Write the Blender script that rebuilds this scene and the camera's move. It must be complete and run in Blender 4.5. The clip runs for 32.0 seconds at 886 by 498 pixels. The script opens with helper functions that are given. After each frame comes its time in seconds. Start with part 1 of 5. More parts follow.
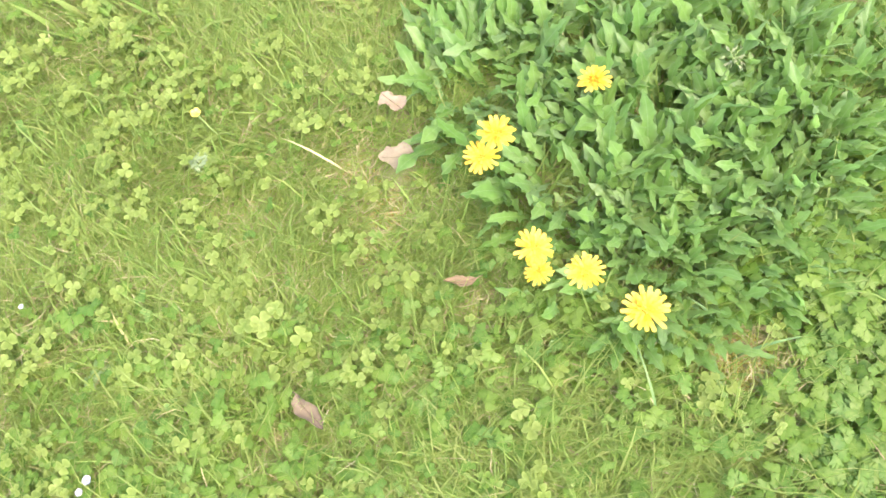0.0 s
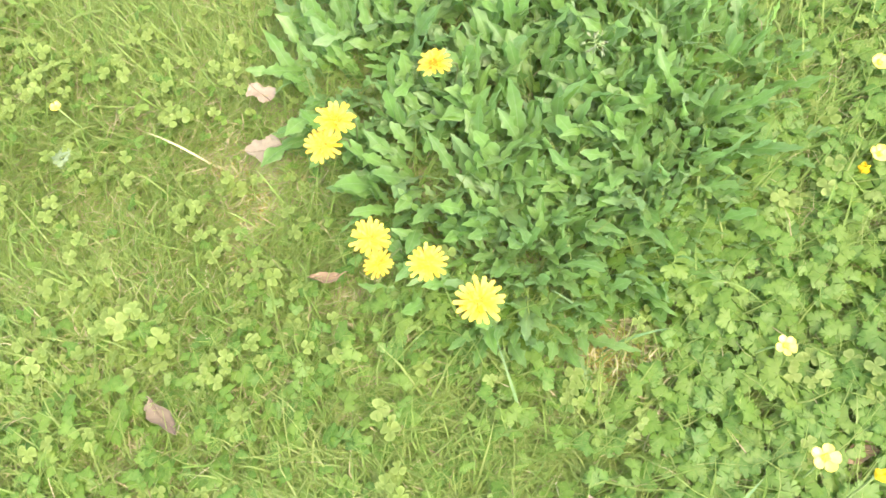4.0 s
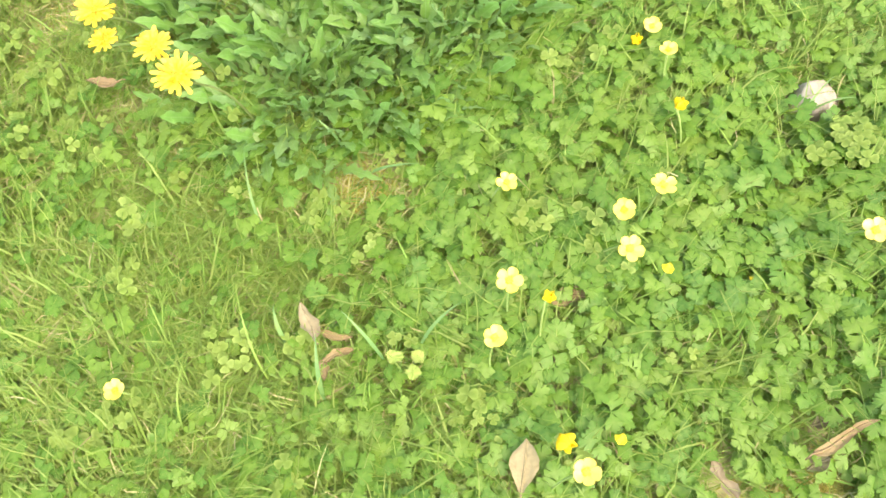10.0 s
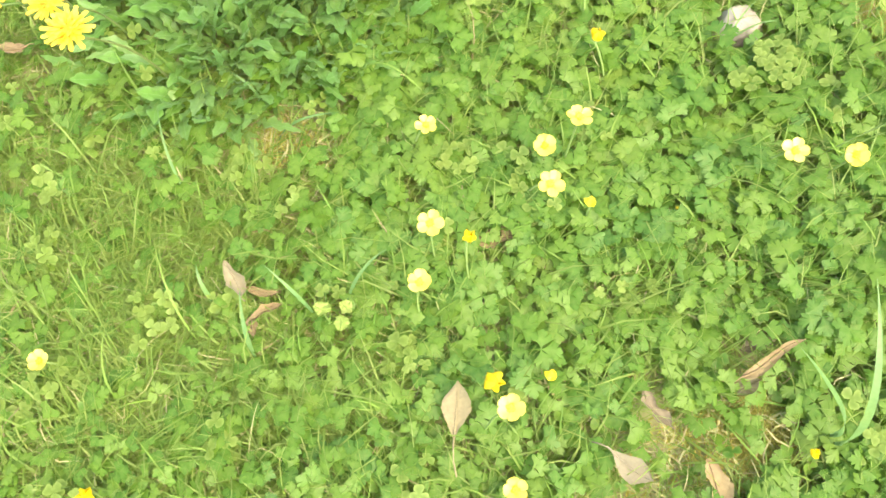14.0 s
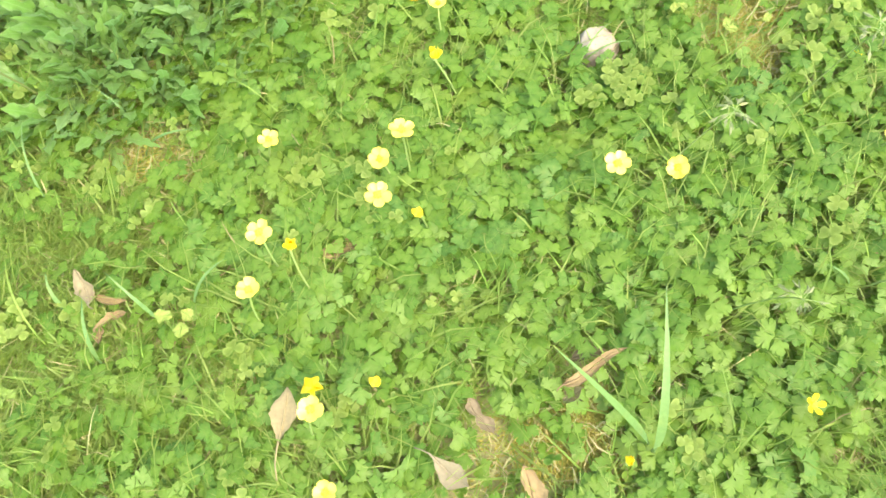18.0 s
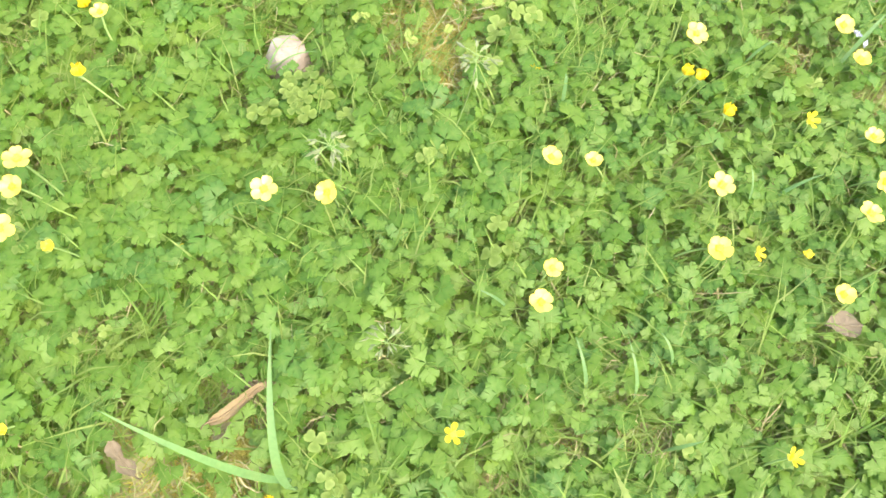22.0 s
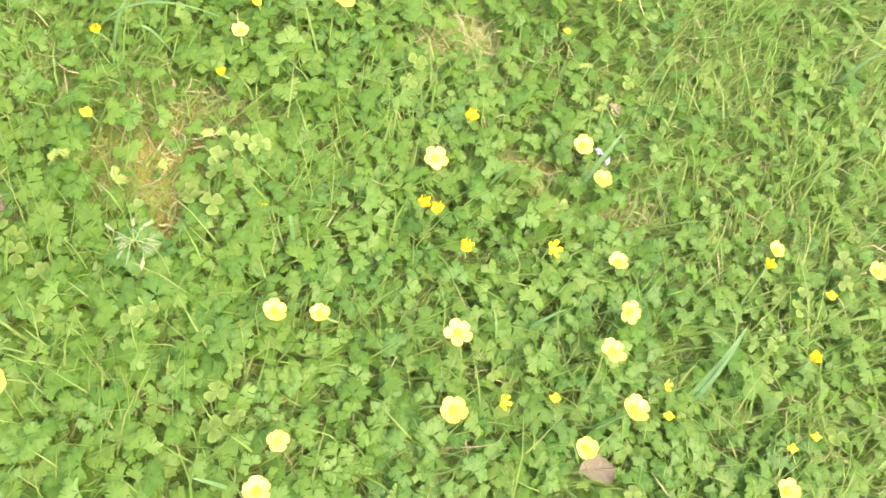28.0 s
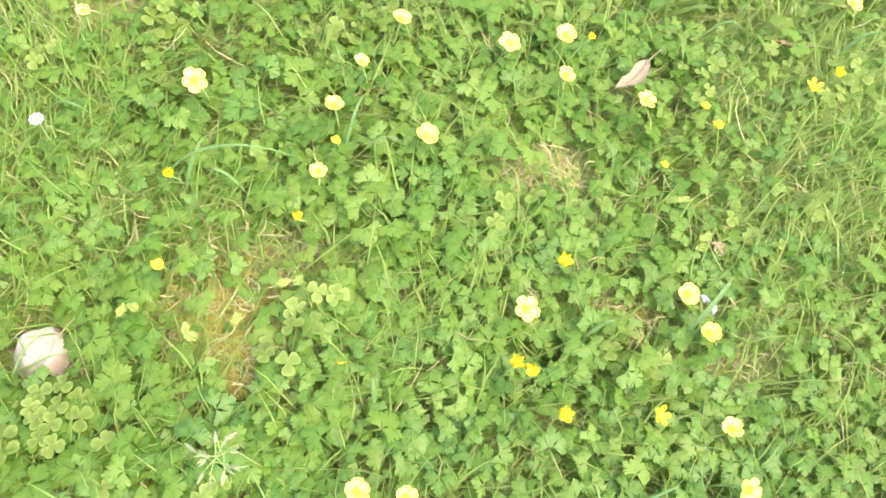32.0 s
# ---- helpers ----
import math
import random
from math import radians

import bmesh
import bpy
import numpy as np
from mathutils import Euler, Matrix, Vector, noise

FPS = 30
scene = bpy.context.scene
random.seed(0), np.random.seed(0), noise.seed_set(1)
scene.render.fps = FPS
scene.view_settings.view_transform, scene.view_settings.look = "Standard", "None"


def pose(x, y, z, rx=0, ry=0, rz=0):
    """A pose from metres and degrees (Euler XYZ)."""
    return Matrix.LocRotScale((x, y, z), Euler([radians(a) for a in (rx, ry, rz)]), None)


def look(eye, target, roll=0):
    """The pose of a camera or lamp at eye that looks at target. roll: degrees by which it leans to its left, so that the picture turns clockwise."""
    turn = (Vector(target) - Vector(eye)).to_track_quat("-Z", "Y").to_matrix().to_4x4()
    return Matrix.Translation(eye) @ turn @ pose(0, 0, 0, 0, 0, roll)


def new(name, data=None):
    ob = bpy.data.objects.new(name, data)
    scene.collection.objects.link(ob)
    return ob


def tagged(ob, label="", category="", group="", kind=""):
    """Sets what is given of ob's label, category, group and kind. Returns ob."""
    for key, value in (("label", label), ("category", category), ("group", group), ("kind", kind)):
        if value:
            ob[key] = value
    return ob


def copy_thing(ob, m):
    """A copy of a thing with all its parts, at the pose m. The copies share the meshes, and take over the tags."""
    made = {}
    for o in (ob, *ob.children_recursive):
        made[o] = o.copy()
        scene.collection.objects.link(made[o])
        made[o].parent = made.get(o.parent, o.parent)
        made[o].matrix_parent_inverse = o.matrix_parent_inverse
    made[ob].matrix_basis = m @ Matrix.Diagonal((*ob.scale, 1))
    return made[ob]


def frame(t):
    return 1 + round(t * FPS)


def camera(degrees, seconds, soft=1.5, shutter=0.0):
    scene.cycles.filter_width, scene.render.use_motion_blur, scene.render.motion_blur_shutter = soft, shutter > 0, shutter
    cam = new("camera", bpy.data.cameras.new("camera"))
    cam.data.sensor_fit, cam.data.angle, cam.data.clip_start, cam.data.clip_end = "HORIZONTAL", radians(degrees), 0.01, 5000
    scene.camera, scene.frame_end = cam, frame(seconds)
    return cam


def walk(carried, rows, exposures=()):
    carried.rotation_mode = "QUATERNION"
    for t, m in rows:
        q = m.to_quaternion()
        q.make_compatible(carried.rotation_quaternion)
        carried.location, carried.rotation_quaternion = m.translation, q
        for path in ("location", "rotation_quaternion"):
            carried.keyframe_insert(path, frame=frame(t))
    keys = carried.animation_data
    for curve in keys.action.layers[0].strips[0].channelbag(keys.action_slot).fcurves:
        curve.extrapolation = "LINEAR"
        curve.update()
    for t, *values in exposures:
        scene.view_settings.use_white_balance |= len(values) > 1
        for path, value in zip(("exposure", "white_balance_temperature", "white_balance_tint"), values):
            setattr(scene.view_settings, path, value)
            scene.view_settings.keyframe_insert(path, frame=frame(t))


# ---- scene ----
cam = camera(57.49, 32.0, soft=1.6)

PATH = [
    (0, (-0.0000, -0.3000, 0.7915), (-0.0000, -0.0136, 0.1527), -22.70),
    (0.5, (0.0137, -0.3044, 0.7815), (0.0133, -0.0166, 0.1434), -22.94),
    (1, (0.0252, -0.3114, 0.7682), (0.0292, -0.0230, 0.1304), -21.58),
    (1.5, (0.0417, -0.3182, 0.7589), (0.0482, -0.0323, 0.1200), -20.61),
    (2, (0.0588, -0.3332, 0.7508), (0.0666, -0.0433, 0.1138), -20.16),
    (2.5, (0.0694, -0.3398, 0.7486), (0.0806, -0.0519, 0.1107), -19.21),
    (3, (0.0786, -0.3369, 0.7481), (0.0963, -0.0530, 0.1085), -18.80),
    (3.5, (0.0826, -0.3308, 0.7479), (0.1109, -0.0520, 0.1064), -18.07),
    (5.5, (0.1745, -0.3938, 0.7295), (0.1842, -0.0950, 0.0965), -21.23),
    (6, (0.2138, -0.4117, 0.7257), (0.2229, -0.1198, 0.0895), -19.94),
    (6.5, (0.2347, -0.4175, 0.7190), (0.2451, -0.1361, 0.0781), -18.64),
    (7, (0.2411, -0.4237, 0.7093), (0.2644, -0.1531, 0.0641), -16.02),
    (7.5, (0.2331, -0.4308, 0.7022), (0.2820, -0.1708, 0.0542), -11.41),
    (8, (0.2205, -0.4409, 0.7044), (0.2851, -0.1856, 0.0558), -8.95),
    (8.5, (0.2238, -0.4532, 0.7040), (0.2807, -0.1930, 0.0566), -10.43),
    (9, (0.2369, -0.4775, 0.6998), (0.2750, -0.2078, 0.0550), -13.08),
    (9.5, (0.2492, -0.5063, 0.6925), (0.2747, -0.2387, 0.0462), -13.16),
    (10, (0.2536, -0.5245, 0.6908), (0.2777, -0.2724, 0.0382), -11.12),
    (10.5, (0.2497, -0.5374, 0.6878), (0.2735, -0.2945, 0.0317), -10.74),
    (11, (0.2471, -0.5423, 0.6877), (0.2709, -0.3067, 0.0289), -11.31),
    (11.5, (0.2492, -0.5447, 0.6845), (0.2719, -0.3159, 0.0233), -12.76),
    (12, (0.2535, -0.5444, 0.6822), (0.2791, -0.3237, 0.0184), -13.06),
    (12.5, (0.2574, -0.5420, 0.6795), (0.2910, -0.3285, 0.0138), -10.69),
    (13, (0.2639, -0.5422, 0.6783), (0.3045, -0.3292, 0.0128), -8.61),
    (13.5, (0.2774, -0.5434, 0.6742), (0.3149, -0.3295, 0.0088), -10.16),
    (15.5, (0.3194, -0.5704, 0.6727), (0.3449, -0.3286, 0.0163), -14.44),
    (16, (0.3085, -0.5703, 0.6708), (0.3624, -0.3335, 0.0143), -8.73),
    (16.5, (0.3093, -0.5667, 0.6755), (0.3707, -0.3345, 0.0180), -7.97),
    (17, (0.3351, -0.5754, 0.6733), (0.3814, -0.3311, 0.0190), -12.39),
    (17.5, (0.3819, -0.6024, 0.6714), (0.4072, -0.3474, 0.0200), -16.23),
    (18, (0.4274, -0.6229, 0.6718), (0.4555, -0.3723, 0.0188), -13.49),
    (18.5, (0.4559, -0.6332, 0.6697), (0.4924, -0.3884, 0.0149), -10.67),
    (19, (0.4670, -0.6313, 0.6614), (0.5275, -0.4044, 0.0019), -5.29),
    (19.5, (0.4688, -0.6227, 0.6701), (0.5472, -0.4104, 0.0077), -1.49),
    (20, (0.4857, -0.6159, 0.6712), (0.5668, -0.4021, 0.0096), -2.24),
    (20.5, (0.5276, -0.6251, 0.6683), (0.5966, -0.4030, 0.0081), -5.28),
    (21, (0.5730, -0.6404, 0.6586), (0.6420, -0.4190, -0.0019), -4.39),
    (21.5, (0.6074, -0.6448, 0.6565), (0.6884, -0.4353, -0.0065), -0.58),
    (22, (0.6416, -0.6466, 0.6551), (0.7318, -0.4466, -0.0096), 1.94),
    (22.5, (0.6627, -0.6459, 0.6540), (0.7576, -0.4481, -0.0107), 2.59),
    (23, (0.6790, -0.6472, 0.6565), (0.7775, -0.4459, -0.0067), 2.08),
    (23.5, (0.6893, -0.6530, 0.6522), (0.7952, -0.4466, -0.0083), 2.59),
    (24, (0.7088, -0.6614, 0.6445), (0.8208, -0.4555, -0.0151), 3.38),
    (24.5, (0.7255, -0.6628, 0.6433), (0.8453, -0.4635, -0.0170), 5.00),
    (25, (0.7444, -0.6697, 0.6386), (0.8726, -0.4722, -0.0206), 6.16),
    (25.5, (0.7615, -0.6711, 0.6342), (0.8980, -0.4812, -0.0256), 8.16),
    (27.5, (0.7922, -0.6134, 0.6299), (0.9844, -0.4410, -0.0207), 19.71),
    (28, (0.7910, -0.5972, 0.6315), (0.9942, -0.4187, -0.0141), 21.15),
    (28.5, (0.7840, -0.5770, 0.6393), (0.9907, -0.3955, -0.0045), 22.00),
    (29, (0.7864, -0.5476, 0.6323), (0.9873, -0.3569, -0.0106), 20.51),
    (29.5, (0.7841, -0.5327, 0.6256), (0.9874, -0.3287, -0.0124), 19.46),
    (30, (0.7852, -0.5174, 0.6220), (0.9867, -0.3056, -0.0140), 18.74),
    (30.5, (0.7887, -0.5104, 0.6162), (0.9866, -0.2918, -0.0187), 16.97),
    (31, (0.7944, -0.5046, 0.6141), (0.9867, -0.2806, -0.0206), 14.72),
    (31.5, (0.7999, -0.5004, 0.6092), (0.9900, -0.2722, -0.0246), 13.64),
    (32, (0.8067, -0.4942, 0.6114), (0.9948, -0.2640, -0.0223), 12.62),
]
walk(cam, [(t, look(eye, target, roll)) for t, eye, target, roll in PATH], exposures=((0, 2.98, 6700, 18), (3, 2.97, 6700, 17), (6, 2.95, 6700, 10), (9, 2.93, 7550, 3), (16, 2.92, 7600, -3), (18, 2.92, 7450, -2), (20, 2.90, 6900, 1), (25, 2.90, 6950, 7), (28, 2.92, 7200, 8), (32, 2.97, 6950, 9)))

# ---------- light ----------
world = bpy.data.worlds.new("overcast_sky")
scene.world = world
world.use_nodes = True
wn = world.node_tree.nodes
sky = wn.new("ShaderNodeTexSky")
sky.sky_type = "NISHITA"
sky.sun_disc = False
sky.sun_elevation = radians(58)
sky.sun_rotation = radians(150)
sky.air_density = 1.0
sky.dust_density = 4.0
sky.ozone_density = 0.6
world.node_tree.links.new(sky.outputs[0], wn["Background"].inputs[0])
wn["Background"].inputs[1].default_value = 0.15
sun_data = bpy.data.lights.new("sun", "SUN")
sun_data.energy = 0.35
sun_data.angle = radians(70)
sun_data.color = (1.0, 0.95, 0.86)
sun = new("sun", sun_data)
sun.matrix_world = look((0.9, -1.6, 3.1), (0, 0, 0))


# ---------- materials ----------
def nodes_of(name):
    m = bpy.data.materials.new(name)
    m.use_nodes = True
    m.node_tree.nodes.clear()
    return m, m.node_tree.nodes, m.node_tree.links


def leaf_material(name, stops, rough=0.45, thin=0.35, grain=180.0, bump=0.25, blotch=(0.3, 0.28, 0.08), blotch_amount=0.25, sheen=0.0, vein=None, gloss=0.35, patch=0.0):
    """A leaf: colours vary from leaf to leaf along stops, and by patch from one part of the lawn to the next, with fine grain, blotches, pale veins or rims and light passing through."""
    m, n, k = nodes_of(name)
    out = n.new("ShaderNodeOutputMaterial")
    geo, info = n.new("ShaderNodeNewGeometry"), n.new("ShaderNodeObjectInfo")
    add = n.new("ShaderNodeMath")
    add.operation = "ADD"
    fract = n.new("ShaderNodeMath")
    fract.operation = "FRACT"
    k.new(geo.outputs["Random Per Island"], add.inputs[0])
    k.new(info.outputs["Random"], add.inputs[1])
    k.new(add.outputs[0], fract.inputs[0])
    ramp = n.new("ShaderNodeValToRGB")
    e = ramp.color_ramp.elements
    e[0].color, e[1].color = (*stops[0], 1), (*stops[-1], 1)
    for i in range(1, len(stops) - 1):
        e.new(i / (len(stops) - 1)).color = (*stops[i], 1)
    if patch:
        field = n.new("ShaderNodeTexNoise")
        field.inputs["Scale"].default_value, field.inputs["Detail"].default_value = 16, 2
        k.new(geo.outputs["Position"], field.inputs["Vector"])
        spread = n.new("ShaderNodeMapRange")
        spread.inputs[1].default_value, spread.inputs[2].default_value = 0.30, 0.70
        k.new(field.outputs[0], spread.inputs[0])
        blend = n.new("ShaderNodeMix")
        blend.inputs[0].default_value = patch
        k.new(fract.outputs[0], blend.inputs[2])
        k.new(spread.outputs[0], blend.inputs[3])
        k.new(blend.outputs[0], ramp.inputs[0])
    else:
        k.new(fract.outputs[0], ramp.inputs[0])
    fine = n.new("ShaderNodeTexNoise")
    fine.inputs["Scale"].default_value = grain
    fine.inputs["Detail"].default_value = 3
    wide = n.new("ShaderNodeTexNoise")
    wide.inputs["Scale"].default_value = 42
    k.new(geo.outputs["Position"], fine.inputs["Vector"])
    k.new(geo.outputs["Position"], wide.inputs["Vector"])
    spots = n.new("ShaderNodeMapRange")
    spots.inputs[1].default_value, spots.inputs[2].default_value = 0.52, 0.78
    spots.inputs[4].default_value = blotch_amount
    k.new(wide.outputs[0], spots.inputs[0])
    mix = n.new("ShaderNodeMixRGB")
    mix.inputs[2].default_value = (*blotch, 1)
    k.new(spots.outputs[0], mix.inputs[0])
    k.new(ramp.outputs[0], mix.inputs[1])
    if vein:
        mark = n.new("ShaderNodeAttribute")
        mark.attribute_name = "vein"
        strong = n.new("ShaderNodeMath")
        strong.operation = "POWER"
        strong.inputs[1].default_value = 2.2
        k.new(mark.outputs["Fac"], strong.inputs[0])
        veined = n.new("ShaderNodeMixRGB")
        veined.inputs[2].default_value = (*vein, 1)
        k.new(strong.outputs[0], veined.inputs[0])
        k.new(mix.outputs[0], veined.inputs[1])
        mix = veined
    value = n.new("ShaderNodeMapRange")
    value.inputs[3].default_value, value.inputs[4].default_value = 0.78, 1.22
    k.new(fine.outputs[0], value.inputs[0])
    hsv = n.new("ShaderNodeHueSaturation")
    k.new(mix.outputs[0], hsv.inputs["Color"])
    k.new(value.outputs[0], hsv.inputs["Value"])
    b = n.new("ShaderNodeBump")
    b.inputs["Strength"].default_value = bump
    b.inputs["Distance"].default_value = 0.002
    k.new(fine.outputs[0], b.inputs["Height"])
    p = n.new("ShaderNodeBsdfPrincipled")
    p.inputs["Roughness"].default_value = rough
    p.inputs["Specular IOR Level"].default_value = gloss
    p.inputs["Sheen Weight"].default_value = sheen
    k.new(hsv.outputs[0], p.inputs["Base Color"])
    k.new(b.outputs[0], p.inputs["Normal"])
    t = n.new("ShaderNodeBsdfTranslucent")
    k.new(hsv.outputs[0], t.inputs["Color"])
    both = n.new("ShaderNodeMixShader")
    both.inputs[0].default_value = thin
    k.new(p.outputs[0], both.inputs[1])
    k.new(t.outputs[0], both.inputs[2])
    k.new(both.outputs[0], out.inputs[0])
    return m


M_GRASS = leaf_material("grass_blade", [(0.180, 0.272, 0.054), (0.230, 0.312, 0.072), (0.147, 0.246, 0.046), (0.276, 0.332, 0.092), (0.204, 0.292, 0.060)], 0.45, 0.62, 300)
M_WIDE = leaf_material("wide_grass_blade", [(0.170, 0.290, 0.050), (0.205, 0.320, 0.060), (0.245, 0.348, 0.076)], 0.42, 0.58, 300)
M_TUFT = leaf_material("green_grass_blade", [(0.165, 0.295, 0.050), (0.195, 0.315, 0.066), (0.150, 0.275, 0.045)], 0.42, 0.55, 300)
M_BLADE = leaf_material("broad_blade", [(0.130, 0.235, 0.078), (0.160, 0.262, 0.088)], 0.42, 0.5, 300)
M_DRY = leaf_material("dry_grass", [(0.306, 0.261, 0.126), (0.36, 0.315, 0.162), (0.207, 0.162, 0.0765), (0.288, 0.279, 0.108), (0.405, 0.369, 0.207)], 0.7, 0.3, 300)
M_BUTTER = leaf_material("buttercup_leaf", [(0.072, 0.170, 0.029), (0.094, 0.200, 0.028), (0.116, 0.223, 0.028), (0.135, 0.238, 0.030), (0.158, 0.255, 0.036), (0.196, 0.282, 0.050)], 0.45, 0.60, 220, 0.2, blotch=(0.18, 0.275, 0.052), blotch_amount=0.2, vein=(0.185, 0.275, 0.056), gloss=0.4, patch=0.42)
M_CLOVER = leaf_material("clover_leaf", [(0.144, 0.226, 0.042), (0.164, 0.244, 0.045), (0.184, 0.260, 0.049), (0.205, 0.278, 0.056), (0.235, 0.300, 0.066)], 0.5, 0.62, 260, blotch=(0.26, 0.34, 0.08), blotch_amount=0.3, vein=(0.27, 0.35, 0.085), patch=0.5)
# Grey-blue rims and the bluish last stop paint in highlights of curled leaf edges.
M_ROSETTE = leaf_material("rosette_leaf", [(0.134, 0.262, 0.056), (0.158, 0.304, 0.058), (0.178, 0.322, 0.060), (0.148, 0.288, 0.066), (0.198, 0.340, 0.076), (0.192, 0.314, 0.112)], 0.42, 0.68, 170, 0.4, blotch=(0.25, 0.355, 0.115), blotch_amount=0.3, sheen=0.10, vein=(0.28, 0.38, 0.17), gloss=0.6)
M_PALE = leaf_material("pale_downy_leaf", [(0.150, 0.215, 0.090), (0.185, 0.245, 0.115)], 0.75, 0.3, 200, sheen=0.2)
M_STEM = leaf_material("stem", [(0.19, 0.28, 0.08), (0.24, 0.32, 0.10)], 0.5, 0.2, 200)
M_STALK = leaf_material("dandelion_stalk", [(0.119, 0.178, 0.051), (0.153, 0.187, 0.0595)], 0.5, 0.2, 200)
# The cream blotches paint sky gloss and glare into the yellow petals.
M_PETAL = leaf_material("buttercup_petal", [(0.72, 0.53, 0.065), (0.76, 0.60, 0.12)], 0.38, 0.3, 400, 0.05, blotch=(0.80, 0.70, 0.28), blotch_amount=0.5, gloss=0.5)
M_OLDPETAL = leaf_material("deep_yellow_petal", [(0.735, 0.53, 0.020), (0.76, 0.58, 0.035)], 0.4, 0.4, 400, 0.05, blotch=(0.86, 0.72, 0.05), blotch_amount=0.3)
M_RAY = leaf_material("dandelion_ray", [(0.616, 0.422, 0.0264), (0.669, 0.502, 0.0704), (0.59, 0.361, 0.0176)], 0.6, 0.35, 500, 0.1, blotch=(0.82, 0.66, 0.16), blotch_amount=0.35)
M_STAMEN = leaf_material("stamens", [(0.82, 0.60, 0.03), (0.86, 0.66, 0.06)], 0.7, 0.25, 900, 0.6, blotch=(0.7, 0.55, 0.04), blotch_amount=0.4)
M_DEAD = leaf_material("dead_leaf", [(0.190, 0.132, 0.062), (0.225, 0.165, 0.082), (0.165, 0.112, 0.058)], 0.65, 0.25, 260, 0.5, blotch=(0.14, 0.075, 0.038), blotch_amount=0.6)
M_DARKLEAF = leaf_material("dark_dead_leaf", [(0.125, 0.096, 0.058), (0.155, 0.120, 0.074)], 0.65, 0.2, 260, 0.5, blotch=(0.085, 0.058, 0.038), blotch_amount=0.6)
M_TAN = leaf_material("tan_leaf", [(0.255, 0.200, 0.105), (0.28, 0.225, 0.125)], 0.6, 0.3, 260, 0.4, blotch=(0.30, 0.19, 0.10), blotch_amount=0.45)
M_DEADPALE = leaf_material("bleached_leaf", [(0.200, 0.165, 0.102), (0.24, 0.202, 0.134)], 0.65, 0.3, 260, 0.4, blotch=(0.26, 0.165, 0.095), blotch_amount=0.5)
M_YELLOWLEAF = leaf_material("yellowed_leaf", [(0.23, 0.31, 0.068), (0.289, 0.344, 0.085)], 0.5, 0.45, 200)
M_SEED = leaf_material("grass_seed", [(0.165, 0.215, 0.088), (0.200, 0.240, 0.115), (0.230, 0.250, 0.130)], 0.7, 0.4, 400)
M_WHITE = leaf_material("white_petal", [(0.374, 0.382, 0.421), (0.343, 0.351, 0.421)], 0.6, 0.3, 400)
M_BLUE = leaf_material("blue_petal", [(0.17, 0.21, 0.46), (0.24, 0.28, 0.52)], 0.6, 0.3, 400)
M_MOSS = leaf_material("moss", [(0.32, 0.28, 0.06), (0.38, 0.32, 0.08), (0.24, 0.25, 0.05), (0.31, 0.23, 0.07), (0.22, 0.26, 0.05)], 0.8, 0.3, 500)


def soil_material():
    m, n, k = nodes_of("thatch_and_soil")
    out, geo, p = n.new("ShaderNodeOutputMaterial"), n.new("ShaderNodeNewGeometry"), n.new("ShaderNodeBsdfPrincipled")
    a, b = n.new("ShaderNodeTexNoise"), n.new("ShaderNodeTexNoise")
    a.inputs["Scale"].default_value, a.inputs["Detail"].default_value = 7, 6
    b.inputs["Scale"].default_value, b.inputs["Detail"].default_value = 160, 6
    k.new(geo.outputs["Position"], a.inputs["Vector"])
    k.new(geo.outputs["Position"], b.inputs["Vector"])
    r = n.new("ShaderNodeValToRGB")
    r.color_ramp.elements[0].position, r.color_ramp.elements[0].color = 0.35, (0.24, 0.25, 0.10, 1)
    r.color_ramp.elements[1].position, r.color_ramp.elements[1].color = 0.7, (0.23, 0.20, 0.10, 1)
    k.new(a.outputs[0], r.inputs[0])
    v = n.new("ShaderNodeMapRange")
    v.inputs[3].default_value, v.inputs[4].default_value = 0.5, 1.5
    k.new(b.outputs[0], v.inputs[0])
    h = n.new("ShaderNodeHueSaturation")
    mark = n.new("ShaderNodeAttribute")
    mark.attribute_name = "turf"
    turf = n.new("ShaderNodeValToRGB")
    turf.color_ramp.elements[0].position, turf.color_ramp.elements[0].color = 0.3, (0.030, 0.058, 0.011, 1)
    turf.color_ramp.elements[1].position, turf.color_ramp.elements[1].color = 0.75, (0.052, 0.082, 0.018, 1)
    k.new(a.outputs[0], turf.inputs[0])
    lawn = n.new("ShaderNodeMixRGB")
    k.new(mark.outputs["Fac"], lawn.inputs[0])
    k.new(r.outputs[0], lawn.inputs[1])
    k.new(turf.outputs[0], lawn.inputs[2])
    k.new(lawn.outputs[0], h.inputs["Color"])
    k.new(v.outputs[0], h.inputs["Value"])
    u = n.new("ShaderNodeBump")
    u.inputs["Strength"].default_value, u.inputs["Distance"].default_value = 0.8, 0.004
    k.new(b.outputs[0], u.inputs["Height"])
    p.inputs["Roughness"].default_value = 0.95
    k.new(h.outputs[0], p.inputs["Base Color"])
    k.new(u.outputs[0], p.inputs["Normal"])
    k.new(p.outputs[0], out.inputs[0])
    return m


